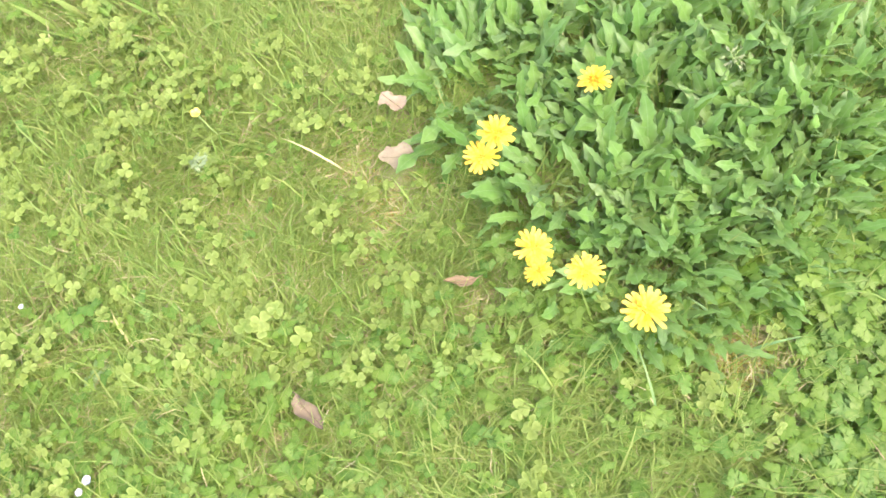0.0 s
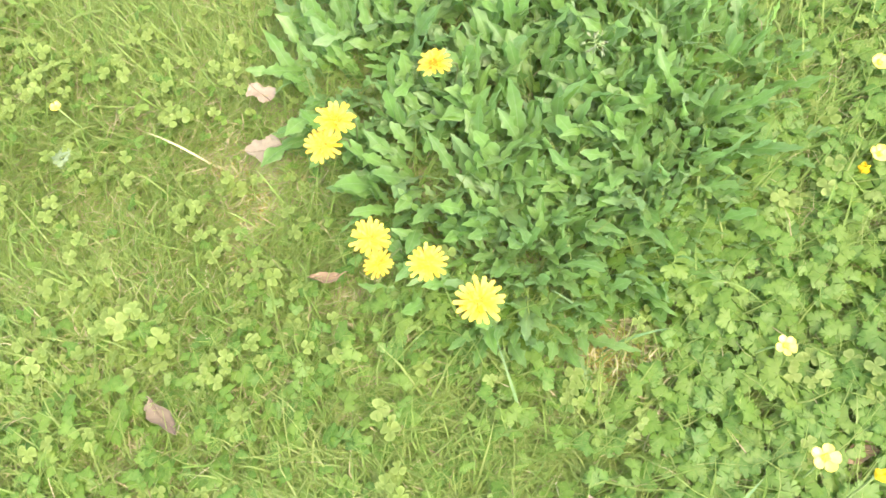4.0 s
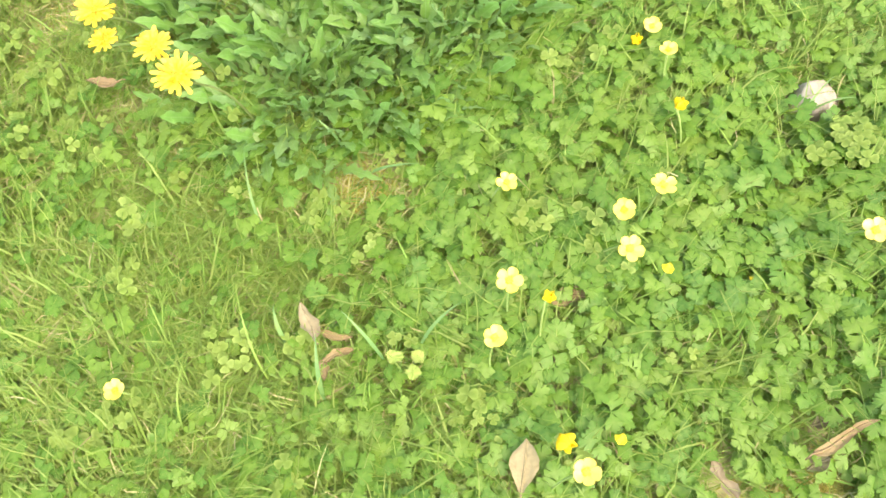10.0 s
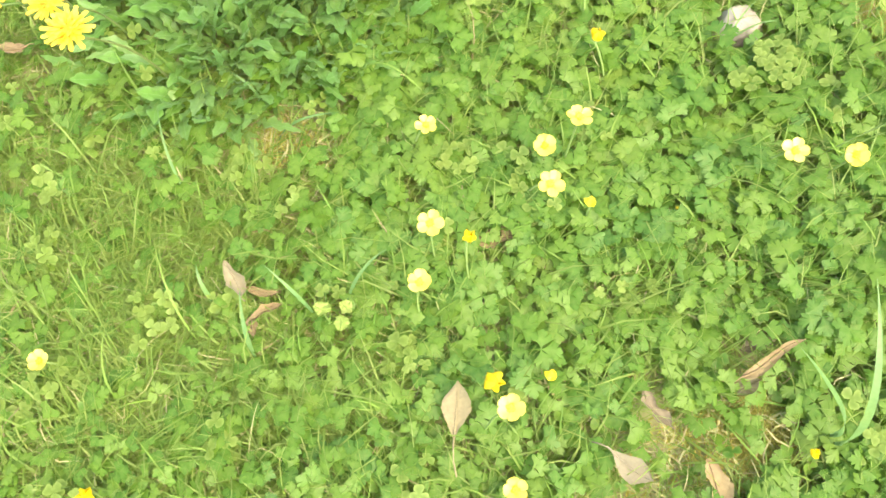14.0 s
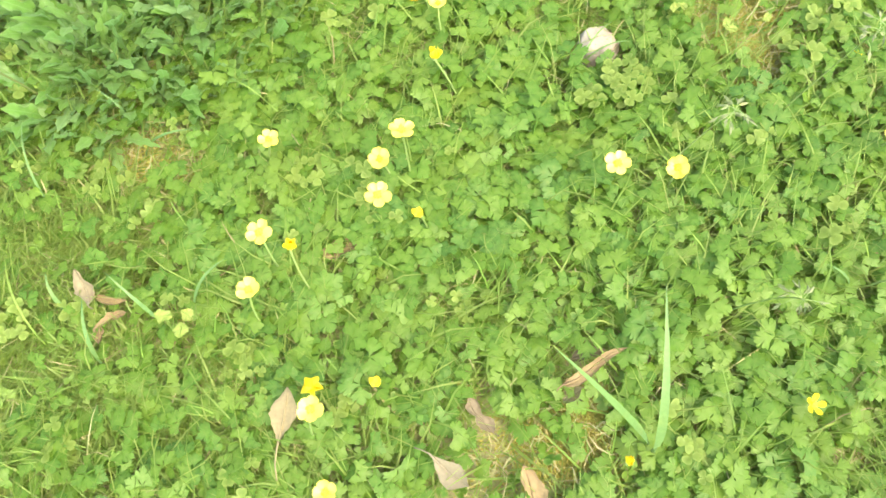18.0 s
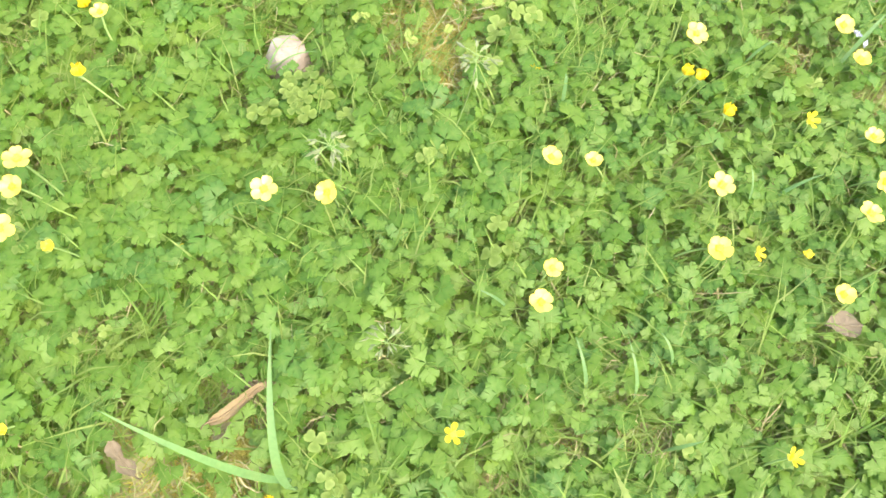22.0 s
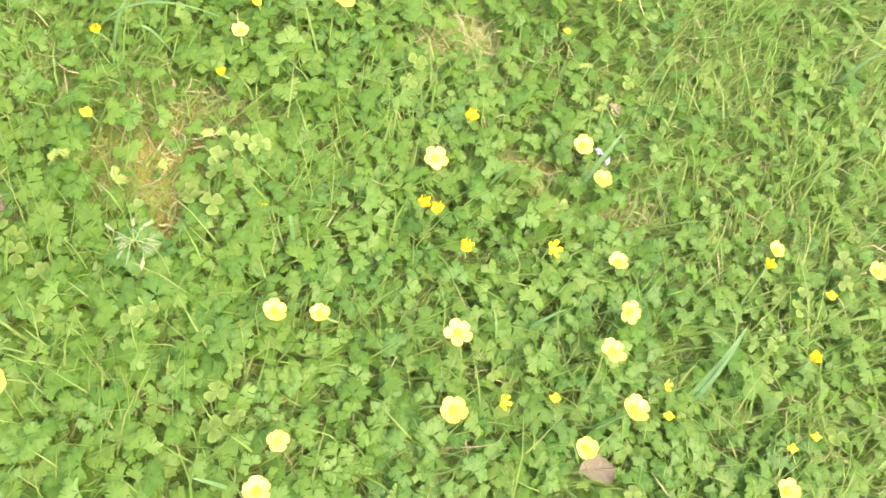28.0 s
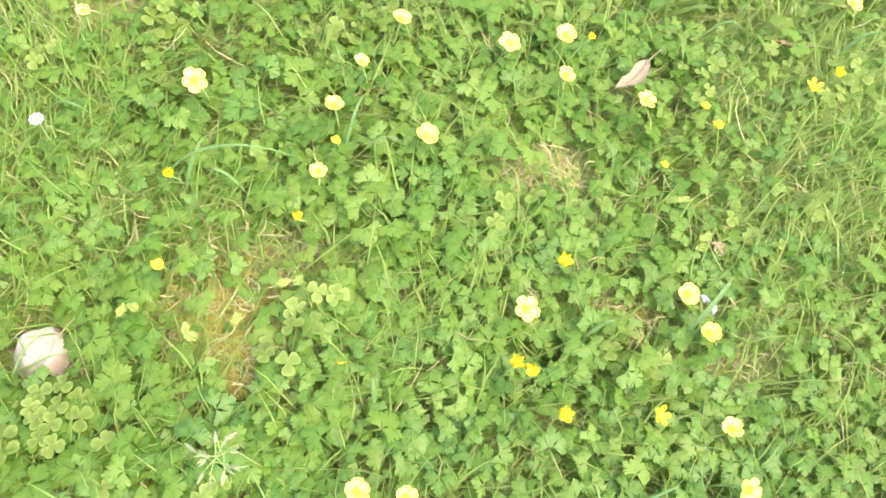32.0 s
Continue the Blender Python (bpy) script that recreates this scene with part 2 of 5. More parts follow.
def stone_material():
    m, n, k = nodes_of("pale_stone")
    out, tc, p = n.new("ShaderNodeOutputMaterial"), n.new("ShaderNodeTexCoord"), n.new("ShaderNodeBsdfPrincipled")
    a, b = n.new("ShaderNodeTexNoise"), n.new("ShaderNodeTexNoise")
    a.inputs["Scale"].default_value, a.inputs["Detail"].default_value = 38, 4
    b.inputs["Scale"].default_value, b.inputs["Detail"].default_value = 300, 6
    k.new(tc.outputs["Object"], a.inputs["Vector"])
    k.new(tc.outputs["Object"], b.inputs["Vector"])
    sep = n.new("ShaderNodeSeparateXYZ")
    k.new(tc.outputs["Object"], sep.inputs[0])
    side = n.new("ShaderNodeMath")
    side.operation = "MULTIPLY_ADD"
    side.inputs[1].default_value, side.inputs[2].default_value = 18.0, 0.30
    k.new(sep.outputs[0], side.inputs[0])
    both = n.new("ShaderNodeMath")
    k.new(side.outputs[0], both.inputs[0])
    k.new(a.outputs[0], both.inputs[1])
    r = n.new("ShaderNodeValToRGB")
    r.color_ramp.elements[0].position, r.color_ramp.elements[0].color = 0.55, (0.262, 0.232, 0.190, 1)
    r.color_ramp.elements[1].position, r.color_ramp.elements[1].color = 0.75, (0.225, 0.180, 0.142, 1)
    k.new(both.outputs[0], r.inputs[0])
    v = n.new("ShaderNodeMapRange")
    v.inputs[3].default_value, v.inputs[4].default_value = 0.8, 1.15
    k.new(b.outputs[0], v.inputs[0])
    h = n.new("ShaderNodeHueSaturation")
    k.new(r.outputs[0], h.inputs["Color"])
    k.new(v.outputs[0], h.inputs["Value"])
    u = n.new("ShaderNodeBump")
    u.inputs["Strength"].default_value, u.inputs["Distance"].default_value = 0.5, 0.002
    k.new(b.outputs[0], u.inputs["Height"])
    p.inputs["Roughness"].default_value = 0.8
    k.new(h.outputs[0], p.inputs["Base Color"])
    k.new(u.outputs[0], p.inputs["Normal"])
    k.new(p.outputs[0], out.inputs[0])
    return m


M_SOIL, M_STONE = soil_material(), stone_material()
rng = np.random.default_rng(7)
GROUND = -0.012


def dip(x, y):
    """The lawn sinks a little round the stone."""
    return -0.026 * np.exp(-((x - 0.669) ** 2 + (y + 0.207) ** 2) / (2 * 0.060 ** 2))


# ---------- mesh helpers ----------
def add_veins(me, veins):
    """How far each corner of a leaf belongs to a pale vein or rim."""
    if veins is not None:
        me.attributes.new("vein", "FLOAT", "POINT").data.foreach_set("value", np.ascontiguousarray(veins, dtype=np.float32).ravel())


def mesh_of(name, verts, faces, material, smooth=True, veins=None):
    me = bpy.data.meshes.new(name)
    me.from_pydata([tuple(v) for v in verts], [], [tuple(f) for f in faces])
    me.materials.append(material)
    add_veins(me, veins)
    if smooth:
        me.shade_smooth()
    return me


def big_mesh(name, verts, tris, material, veins=None):
    """A mesh from arrays of corners and triangles, for growth with very many blades or leaves; it follows the lie of the lawn."""
    verts = np.array(verts)
    verts[:, 2] += dip(verts[:, 0], verts[:, 1])
    me = bpy.data.meshes.new(name)
    me.vertices.add(len(verts))
    me.vertices.foreach_set("co", np.ascontiguousarray(verts, dtype=np.float32).ravel())
    me.loops.add(3 * len(tris))
    me.loops.foreach_set("vertex_index", np.ascontiguousarray(tris, dtype=np.int32).ravel())
    me.polygons.add(len(tris))
    me.polygons.foreach_set("loop_start", np.arange(0, 3 * len(tris), 3, dtype=np.int32))
    me.update(calc_edges=True)
    me.materials.append(material)
    add_veins(me, veins)
    me.shade_smooth()
    return me


def part(name, mesh, parent, label="", m=None):
    ob = new(name, mesh)
    ob.parent = parent
    if m is not None:
        ob.matrix_local = m
    return tagged(ob, label)


def thing(name, m, label, category, group=""):
    ob = new(name)
    ob.empty_display_size = 0.01
    ob.matrix_world = m
    return tagged(ob, label, category, group)


def tube(points, radii, sides=6):
    """Corners and faces of a tube along points."""
    pts = [Vector(p) for p in points]
    verts, faces = [], []
    for i, p in enumerate(pts):
        d = (pts[min(i + 1, len(pts) - 1)] - pts[max(i - 1, 0)]).normalized()
        a = d.orthogonal().normalized() if abs(d.z) < 0.9 else Vector((1, 0, 0)).cross(d).normalized()
        b = d.cross(a)
        for s in range(sides):
            w = 2 * math.pi * s / sides
            verts.append(p + radii[i] * (math.cos(w) * a + math.sin(w) * b))
    for i in range(len(pts) - 1):
        for s in range(sides):
            faces.append((i * sides + s, i * sides + (s + 1) % sides, (i + 1) * sides + (s + 1) % sides, (i + 1) * sides + s))
    faces.append(tuple(range((len(pts) - 1) * sides, len(pts) * sides)))
    return verts, faces


def noise2(x, y, s, seed=0.0):
    """Smooth noise from -1 to 1 over the plan, for arrays."""
    return np.array([noise.noise((a * s + seed, b * s - seed, seed)) for a, b in zip(x, y)])


# ---------- where things grow ----------
CLUMP = np.array([(0.02, 0.33), (0.04, 0.20), (0.05, 0.08), (0.11, -0.02), (0.20, -0.11), (0.28, -0.085), (0.40, -0.045), (0.475, 0.01), (0.52, 0.09), (0.46, 0.24), (0.30, 0.36), (0.14, 0.42)])
BARE = [(0.218, -0.180, 0.050), (-0.065, 0.19, 0.034), (-0.19, 0.19, 0.026), (-0.045, 0.125, 0.045), (-0.01, 0.41, 0.040), (0.01, -0.03, 0.028), (-0.08, 0.06, 0.026),
        (0.51, -0.56, 0.048), (0.24, -0.41, 0.024), (0.41, -0.58, 0.042), (0.458, -0.545, 0.032), (0.215, -0.345, 0.020), (0.80, -0.25, 0.056), (0.845, -0.225, 0.045), (0.795, -0.305, 0.020),
        (1.10, -0.40, 0.028), (1.165, -0.47, 0.03), (1.11, -0.25, 0.045), (0.82, 0.07, 0.035), (0.435, -0.49, 0.02), (0.816, -0.579, 0.020), (0.821, -0.650, 0.024), (0.698, -0.646, 0.018), (0.757, -0.638, 0.018)]


def inside_clump(x, y):
    inn = np.zeros(len(x), bool)
    px, py = CLUMP[:, 0], CLUMP[:, 1]
    j = len(px) - 1
    for i in range(len(px)):
        cross = (py[i] > y) != (py[j] > y)
        inn ^= cross & (x < (px[j] - px[i]) * (y - py[i]) / (py[j] - py[i] + 1e-9) + px[i])
        j = i
    return inn


def bareness(x, y):
    d = np.zeros(len(x))
    wavy = 1 + 0.9 * noise2(x, y, 34, 4.0)
    for cx, cy, r in BARE:
        d = np.maximum(d, np.clip(1.35 - np.hypot(x - cx, y - cy) / (r * wavy), 0, 1))
    return np.clip(d * 1.2, 0, 1)


CLEAR = [(0.669, -0.208, 0.033), (0.011, 0.227, 0.018), (-0.008, 0.167, 0.028), (0.004, 0.003, 0.016), (-0.184, -0.065, 0.014), (0.155, -0.295, 0.018), (0.172, -0.330, 0.018), (0.285, -0.470, 0.026),
         (0.520, -0.516, 0.020), (0.550, -0.512, 0.020), (0.437, -0.517, 0.020), (0.400, -0.552, 0.016), (0.463, -0.587, 0.018), (0.374, -0.341, 0.010), (1.212, -0.207, 0.022), (1.191, -0.378, 0.010), (1.003, -0.640, 0.020), (0.220, -0.360, 0.016)]


def uncovered(x, y):
    """Nought where a stone or a fallen leaf lies open to view."""
    d = np.ones(len(x))
    for cx, cy, r in CLEAR:
        d = np.where(np.hypot(x - cx, y - cy) < r * 0.85, 0.10, d)
    return d


def roomy(x, y):
    """Whether a whole low plant fits without covering a stone or a fallen leaf."""
    d = np.ones(len(x))
    for cx, cy, r in CLEAR:
        d = np.where(np.hypot(x - cx, y - cy) < r + 0.03, 0.0, d)
    return d


def step(v, a, b):
    u = np.clip((v - a) / (b - a), 0, 1)
    return u * u * (3 - 2 * u)


TUFTS = [(0.77, -0.14, 0.045), (0.72, -0.08, 0.055), (0.83, -0.16, 0.035), (0.69, -0.02, 0.07), (1.36, -0.36, 0.06), (1.30, -0.27, 0.04), (1.43, -0.28, 0.06), (0.47, -0.42, 0.03), (0.58, -0.45, 0.03), (0.505, -0.075, 0.045), (0.455, -0.105, 0.035), (0.54, -0.03, 0.04), (0.215, -0.385, 0.03), (0.66, -0.16, 0.03)]


MEADOW = [(0.09, -0.20, 0.085), (0.02, -0.27, 0.09), (0.10, -0.36, 0.06), (-0.05, -0.18, 0.08), (0.02, -0.38, 0.06)]


def meadow(x, y):
    """Where matted grass keeps most leaves out."""
    d = np.zeros(len(x))
    for cx, cy, r in MEADOW:
        d = np.maximum(d, np.exp(-((x - cx) ** 2 + (y - cy) ** 2) / (r * r)))
    return d


def leafiness(x, y):
    """How far the lawn is taken over by creeping buttercup: little in the west, much in the middle, less in the north east."""
    w = 0.42 + 0.58 * step(x + 0.25 * (y + 0.2), 0.08, 0.30)
    south = step(-y, 0.26, 0.40) * 0.62
    w = np.maximum(w, south)
    east = step(x - 0.25 * y, 1.20, 1.45) * 0.50 + step(y + 0.10 * x, -0.10, 0.16) * 0.50
    w = np.clip(w - east, 0.06, 1)
    w = w * (1 - 0.6 * meadow(x, y))
    for cx, cy, r in TUFTS:
        w = w * (1 - 0.55 * np.exp(-((x - cx) ** 2 + (y - cy) ** 2) / (r * r)))
    return w


# The stretch of lawn over which the camera goes.
X0, X1, Y0, Y1 = -0.75, 1.75, -0.98, 0.85
EDGES = [((-0.53, -0.01), (-0.43, 0.66)), ((-0.43, 0.66), (0.75, 0.10)), ((0.75, 0.12), (1.56, -0.20)), ((1.56, -0.20), (1.21, -0.80)), ((1.21, -0.80), (0.5, -0.62)), ((0.5, -0.66), (-0.11, -0.42)), ((-0.11, -0.42), (-0.53, -0.01))]


def in_view(x, y, margin):
    """Inside the strip of lawn that the walk covers, widened by margin."""
    near = np.full(len(x), 9.0)
    side = np.ones(len(x), bool)
    for (ax, ay), (bx, by) in EDGES:
        ex, ey = bx - ax, by - ay
        u = np.clip(((x - ax) * ex + (y - ay) * ey) / (ex * ex + ey * ey), 0, 1)
        near = np.minimum(near, np.hypot(x - ax - u * ex, y - ay - u * ey))
        side &= (ex * (y - ay) - ey * (x - ax)) <= 0
    return side | (near < margin)


def places(count, density=None, margin=0.07):
    x, y = rng.uniform(X0, X1, count), rng.uniform(Y0, Y1, count)
    keep = in_view(x, y, margin)
    x, y = x[keep], y[keep]
    keep = rng.random(len(x)) < uncovered(x, y)
    x, y = x[keep], y[keep]
    if density is not None:
        keep = rng.random(len(x)) < density(x, y)
        x, y = x[keep], y[keep]
    return x, y


# ---------- ground ----------
def ground():
    s = np.linspace(-1, 1, 150)
    c = 0.5 + 1.9 * s + 300 * s ** 21
    d = -0.1 + 1.9 * s + 300 * s ** 21
    gx, gy = np.meshgrid(c, d)
    x, y = gx.ravel(), gy.ravel()
    z = GROUND + 0.004 * noise2(x, y, 9) + 0.003 * noise2(x, y, 31, 3.0)
    n = len(s)
    i = np.arange(n * n).reshape(n, n)
    a, b, e, f = i[:-1, :-1].ravel(), i[:-1, 1:].ravel(), i[1:, 1:].ravel(), i[1:, :-1].ravel()
    me = big_mesh("ground", np.stack([x, y, z], 1), np.concatenate([np.stack([a, b, e], 1), np.stack([a, e, f], 1)]), M_SOIL)
    me.attributes.new("turf", "FLOAT", "POINT").data.foreach_set("value", np.where(in_view(x, y, 0.05), 0.0, 1.0).astype(np.float32))
    tagged(new("ground", me), "brown soil and old thatch under the lawn", "ground", kind="structure")


# ---------- blades of grass ----------
def ribbons(x, y, z, yaw, length, width, rise, droop, fold=0.25, segs=4, twist=0.0):
    """Bent tapering blades: they leave the ground at the angle rise and have bent down by droop at the tip."""
    n = len(x)
    u = np.linspace(0, 1, segs + 1)
    ang = rise[:, None] - droop[:, None] * u[None] ** 1.3
    h = np.cumsum(np.concatenate([np.zeros((n, 1)), np.cos((ang[:, :-1] + ang[:, 1:]) / 2)], 1), 1) * (length / segs)[:, None]
    v = np.cumsum(np.concatenate([np.zeros((n, 1)), np.sin((ang[:, :-1] + ang[:, 1:]) / 2)], 1), 1) * (length / segs)[:, None]
    v = np.maximum(v, -z[:, None] + GROUND + 0.004 + 0.004 * u[None])
    turn = yaw[:, None] + twist * (u[None] ** 2) * rng.normal(0, 1, (n, 1))
    cx, cy = x[:, None] + h * np.cos(turn), y[:, None] + h * np.sin(turn)
    cz = z[:, None] + v
    w = width[:, None] * (np.minimum(1, 0.55 + 1.6 * u) * (1 - u ** 2.6) + 0.03)[None] / 2
    nx, ny = -np.sin(turn), np.cos(turn)
    if fold == 0:
        tip = np.stack([nx, ny, 0 * nx], -1) * w[..., None]
        mid = np.stack([cx, cy, cz], -1)
        verts = np.stack([mid + tip, mid - tip], 2).reshape(n, -1, 3)[:, :-1]
        t = [q for a in range(0, 2 * segs - 2, 2) for q in ((a, a + 1, a + 3), (a, a + 3, a + 2))] + [(2 * segs - 2, 2 * segs - 1, 2 * segs)]
        m = verts.shape[1]
        return verts.reshape(-1, 3), (np.array(t)[None] + (np.arange(n) * m)[:, None, None]).reshape(-1, 3)
    mid = np.stack([cx, cy, cz - fold * w], -1)
    left = np.stack([cx + nx * w, cy + ny * w, cz + fold * w], -1)
    right = np.stack([cx - nx * w, cy - ny * w, cz + fold * w], -1)
    verts = np.stack([left, mid, right], 2).reshape(n, -1, 3)
    t = []
    for i in range(segs):
        a = 3 * i
        for b in (0, 1):
            t += [(a + b, a + b + 1, a + b + 4), (a + b, a + b + 4, a + b + 3)]
    t = np.array(t)
    m = verts.shape[1]
    tris = (t[None] + (np.arange(n) * m)[:, None, None]).reshape(-1, 3)
    return verts.reshape(-1, 3), tris


def grass():
    def dense(x, y):
        return np.clip((1.15 - 0.62 * leafiness(x, y)) * (1 - 0.82 * bareness(x, y)) * (0.75 + 0.5 * noise2(x, y, 11, 5.0)), 0, 1) * np.where(inside_clump(x, y), 0.5, 1)

    x, y = places(520000, dense, 0.05)
    n = len(x)
    flow = 3.0 * noise2(x, y, 5, 21.0) + 1.6 * noise2(x, y, 17, 12.0)
    v, t = ribbons(x, y, np.full(n, GROUND), flow + rng.normal(0, 1.1, n), rng.gamma(9, 0.0056, n), 0.0007 + 0.0016 * rng.random(n) ** 2, rng.uniform(0.35, 1.3, n), rng.uniform(0.2, 1.3, n), 0, 3, twist=0.22)
    tagged(new("grass", big_mesh("grass", v, t, M_GRASS)), "fine light green lawn grass, uneven and unmown", "grass", kind="stuff")
    x, y = places(34000, lambda a, b: dense(a, b) * (1 - 0.3 * leafiness(a, b)), 0.04)
    n = len(x)
    v, t = ribbons(x, y, np.full(n, GROUND), rng.uniform(0, 6.283, n), rng.uniform(0.030, 0.078, n), rng.uniform(0.0011, 0.0024, n), rng.uniform(0.3, 1.1, n), rng.uniform(0.1, 0.7, n), 0.3, 4, twist=0.15)
    tagged(new("coarse_grass", big_mesh("coarse_grass", v, t, M_WIDE)), "broader pale green grass blades standing in the lawn", "grass", kind="stuff")
    x, y = places(130000, lambda a, b: (a < 0.3) * (0.22 + 0.78 * meadow(a, b)) * (1 - 0.85 * bareness(a, b)) * ~inside_clump(a, b), 0.03)
    n = len(x)
    flow = 2.2 * noise2(x, y, 6, 14.0) + 2.4
    v, t = ribbons(x, y, GROUND + 0.010 * rng.random(n), flow + rng.normal(0, 0.9, n), rng.uniform(0.030, 0.062, n), rng.uniform(0.0009, 0.0018, n), rng.uniform(0.25, 0.9, n), rng.uniform(0.1, 0.8, n), 0, 3, twist=0.15)
    tagged(new("matted_grass", big_mesh("matted_grass", v, t, M_GRASS)), "fine yellow-green grass matted over the western lawn", "grass", kind="stuff")
    xs, ys = [], []
    for cx, cy, r in TUFTS:
        c = int(42000 * r * r) + 30
        xs.append(cx + rng.normal(0, r * 0.6, c))
        ys.append(cy + rng.normal(0, r * 0.6, c))
    x, y = np.concatenate(xs), np.concatenate(ys)
    n = len(x)
    v, t = ribbons(x, y, np.full(n, GROUND), 2.5 * noise2(x, y, 6, 31.0) + rng.normal(0, 0.8, n), rng.uniform(0.03, 0.068, n), rng.uniform(0.0012, 0.0025, n), rng.uniform(0.4, 1.2, n), rng.uniform(0.2, 1.0, n), 0.3, 4, twist=0.2)
    tagged(new("green_grass", big_mesh("green_grass", v, t, M_TUFT)), "mid-green soft grass in patches between buttercup leaves", "grass", kind="stuff")
    # The lawn goes on all round, thinner with distance.
    r, a = 0.25 + rng.gamma(2.0, 0.75, 62000), rng.uniform(0, 6.283, 62000)
    x, y = 0.5 + r * np.cos(a), -0.12 + 0.85 * r * np.sin(a)
    keep = ~in_view(x, y, 0.03)
    x, y = x[keep], y[keep]
    n = len(x)
    v, t = ribbons(x, y, np.full(n, GROUND), rng.uniform(0, 6.283, n), rng.uniform(0.04, 0.10, n), rng.uniform(0.004, 0.009, n), rng.uniform(0.5, 1.4, n), rng.uniform(0.3, 1.8, n), 0, 3)
    tagged(new("surrounding_grass", big_mesh("surrounding_grass", v, t, M_GRASS)), "green grass of the lawn further off", "grass", kind="stuff")


def dry_grass():
    def dense(x, y):
        return np.clip(0.18 + 1.3 * bareness(x, y) + 0.55 * (1 - leafiness(x, y)), 0, 1) * (1 - 0.65 * meadow(x, y)) * np.where(inside_clump(x, y), 0.15, 1)

    x, y = places(110000, dense, 0.05)
    n = len(x)
    v, t = ribbons(x, y, GROUND + 0.001 + 0.022 * rng.random(n) ** 2, rng.uniform(0, 6.283, n), rng.uniform(0.015, 0.06, n) * (1 - 0.45 * bareness(x, y)), rng.uniform(0.0006, 0.0015, n), rng.uniform(-0.05, 0.6, n), rng.uniform(0, 0.8, n), 0, 3, twist=0.7)
    tagged(new("dry_grass", big_mesh("dry_grass", v, t, M_DRY)), "straw-coloured dead grass matted on the soil", "dry grass", kind="stuff")


# ---------- leaves of creeping buttercup and clover ----------
def buttercup_leaf(k):
    """One leaf of three toothed leaflets on a short stalk; about one unit from centre to tip."""
    half = [(0.02, 0.04), (0.11, 0.23), (0.29, 0.38), (0.47, 0.53), (0.51, 0.62), (0.42, 0.65), (0.44, 0.77), (0.36, 0.84), (0.18, 0.69), (0.26, 0.90), (0.20, 0.98), (0.12, 0.95), (0.06, 1.08)]
    out = half + [(-a, b) for a, b in half[::-1]]
    r = np.random.default_rng(100 + k)
    verts, tris, veins = [(0.0, 0.0, 0.0)], [], [0.9]
    for turn, size in ((0.0, 1.0), (1.25 + 0.10 * r.normal(), 0.90), (-1.25 + 0.10 * r.normal(), 0.90)):
        wide, tip, fold, pitch = r.uniform(0.92, 1.12), r.uniform(-0.26, -0.04), r.uniform(0.0, 0.20), r.normal(0, 0.09)
        ring = [(0.0, 0.5, 0.05)] + [(a * wide * r.uniform(0.9, 1.1), b * r.uniform(0.94, 1.06), 0.0) for a, b in out]
        base = len(verts)
        for a, b, c in ring:
            rad = math.hypot(a, b)
            z = c + fold * abs(a) + pitch * b + tip * rad * rad + 0.025 * r.normal() * (rad > 0.5)
            a, b = a * size, b * size
            verts.append((a * math.cos(turn) - b * math.sin(turn), a * math.sin(turn) + b * math.cos(turn), z * size))
            veins.append(0.75 if c > 0 else 0.0)
        m = len(ring)
        tris += [(base, base + i, base + i + 1) for i in range(1, m - 1)]
        tris += [(base, base + m - 1, 0), (base, 0, base + 1)]
    return np.array(verts), np.array(tris), np.array(veins)


def clover_leaf(k):
    """One leaf of three rounded, folded leaflets."""
    half = [(0.28, 0.18), (0.50, 0.44), (0.58, 0.72), (0.43, 0.95), (0.18, 1.02), (0.0, 0.95)]
    r = np.random.default_rng(300 + k)
    verts, tris, veins = [(0.0, 0.0, 0.0)], [], [0.2]
    for turn in (0.0, 2.09, -2.09):
        turn += 0.15 * r.normal()
        fold, lift = r.uniform(0.1, 0.6), r.uniform(0.0, 0.45)
        ring = [(0.0, 0.5)] + half + [(-a, b) for a, b in half[-2::-1]]
        base = len(verts)
        for a, b in ring:
            z = fold * abs(a) * (1 - 0.45 * abs(a)) + lift * b - 0.22 * b * b
            verts.append((a * math.cos(turn) - b * math.sin(turn), a * math.sin(turn) + b * math.cos(turn), z))
            veins.append(0.0 if (a, b) == (0.0, 0.5) else 1.0)
        m = len(ring)
        tris += [(base, base + i, base + i + 1) for i in range(1, m - 1)] + [(base, base + m - 1, 0), (base, 0, base + 1)]
    return np.array(verts), np.array(tris), np.array(veins)


BUTTER_LEAVES = [buttercup_leaf(k) for k in range(10)]
CLOVER_LEAVES = [clover_leaf(k) for k in range(8)]


def turned(yaw, tilt_x, tilt_y):
    cz, sz, cx, sx, cy, sy = np.cos(yaw), np.sin(yaw), np.cos(tilt_x), np.sin(tilt_x), np.cos(tilt_y), np.sin(tilt_y)
    o, l = np.zeros_like(yaw), np.ones_like(yaw)
    rz = np.stack([np.stack([cz, -sz, o], -1), np.stack([sz, cz, o], -1), np.stack([o, o, l], -1)], 1)
    rx = np.stack([np.stack([l, o, o], -1), np.stack([o, cx, -sx], -1), np.stack([o, sx, cx], -1)], 1)
    ry = np.stack([np.stack([cy, o, sy], -1), np.stack([o, l, o], -1), np.stack([-sy, o, cy], -1)], 1)
    return rx @ ry @ rz


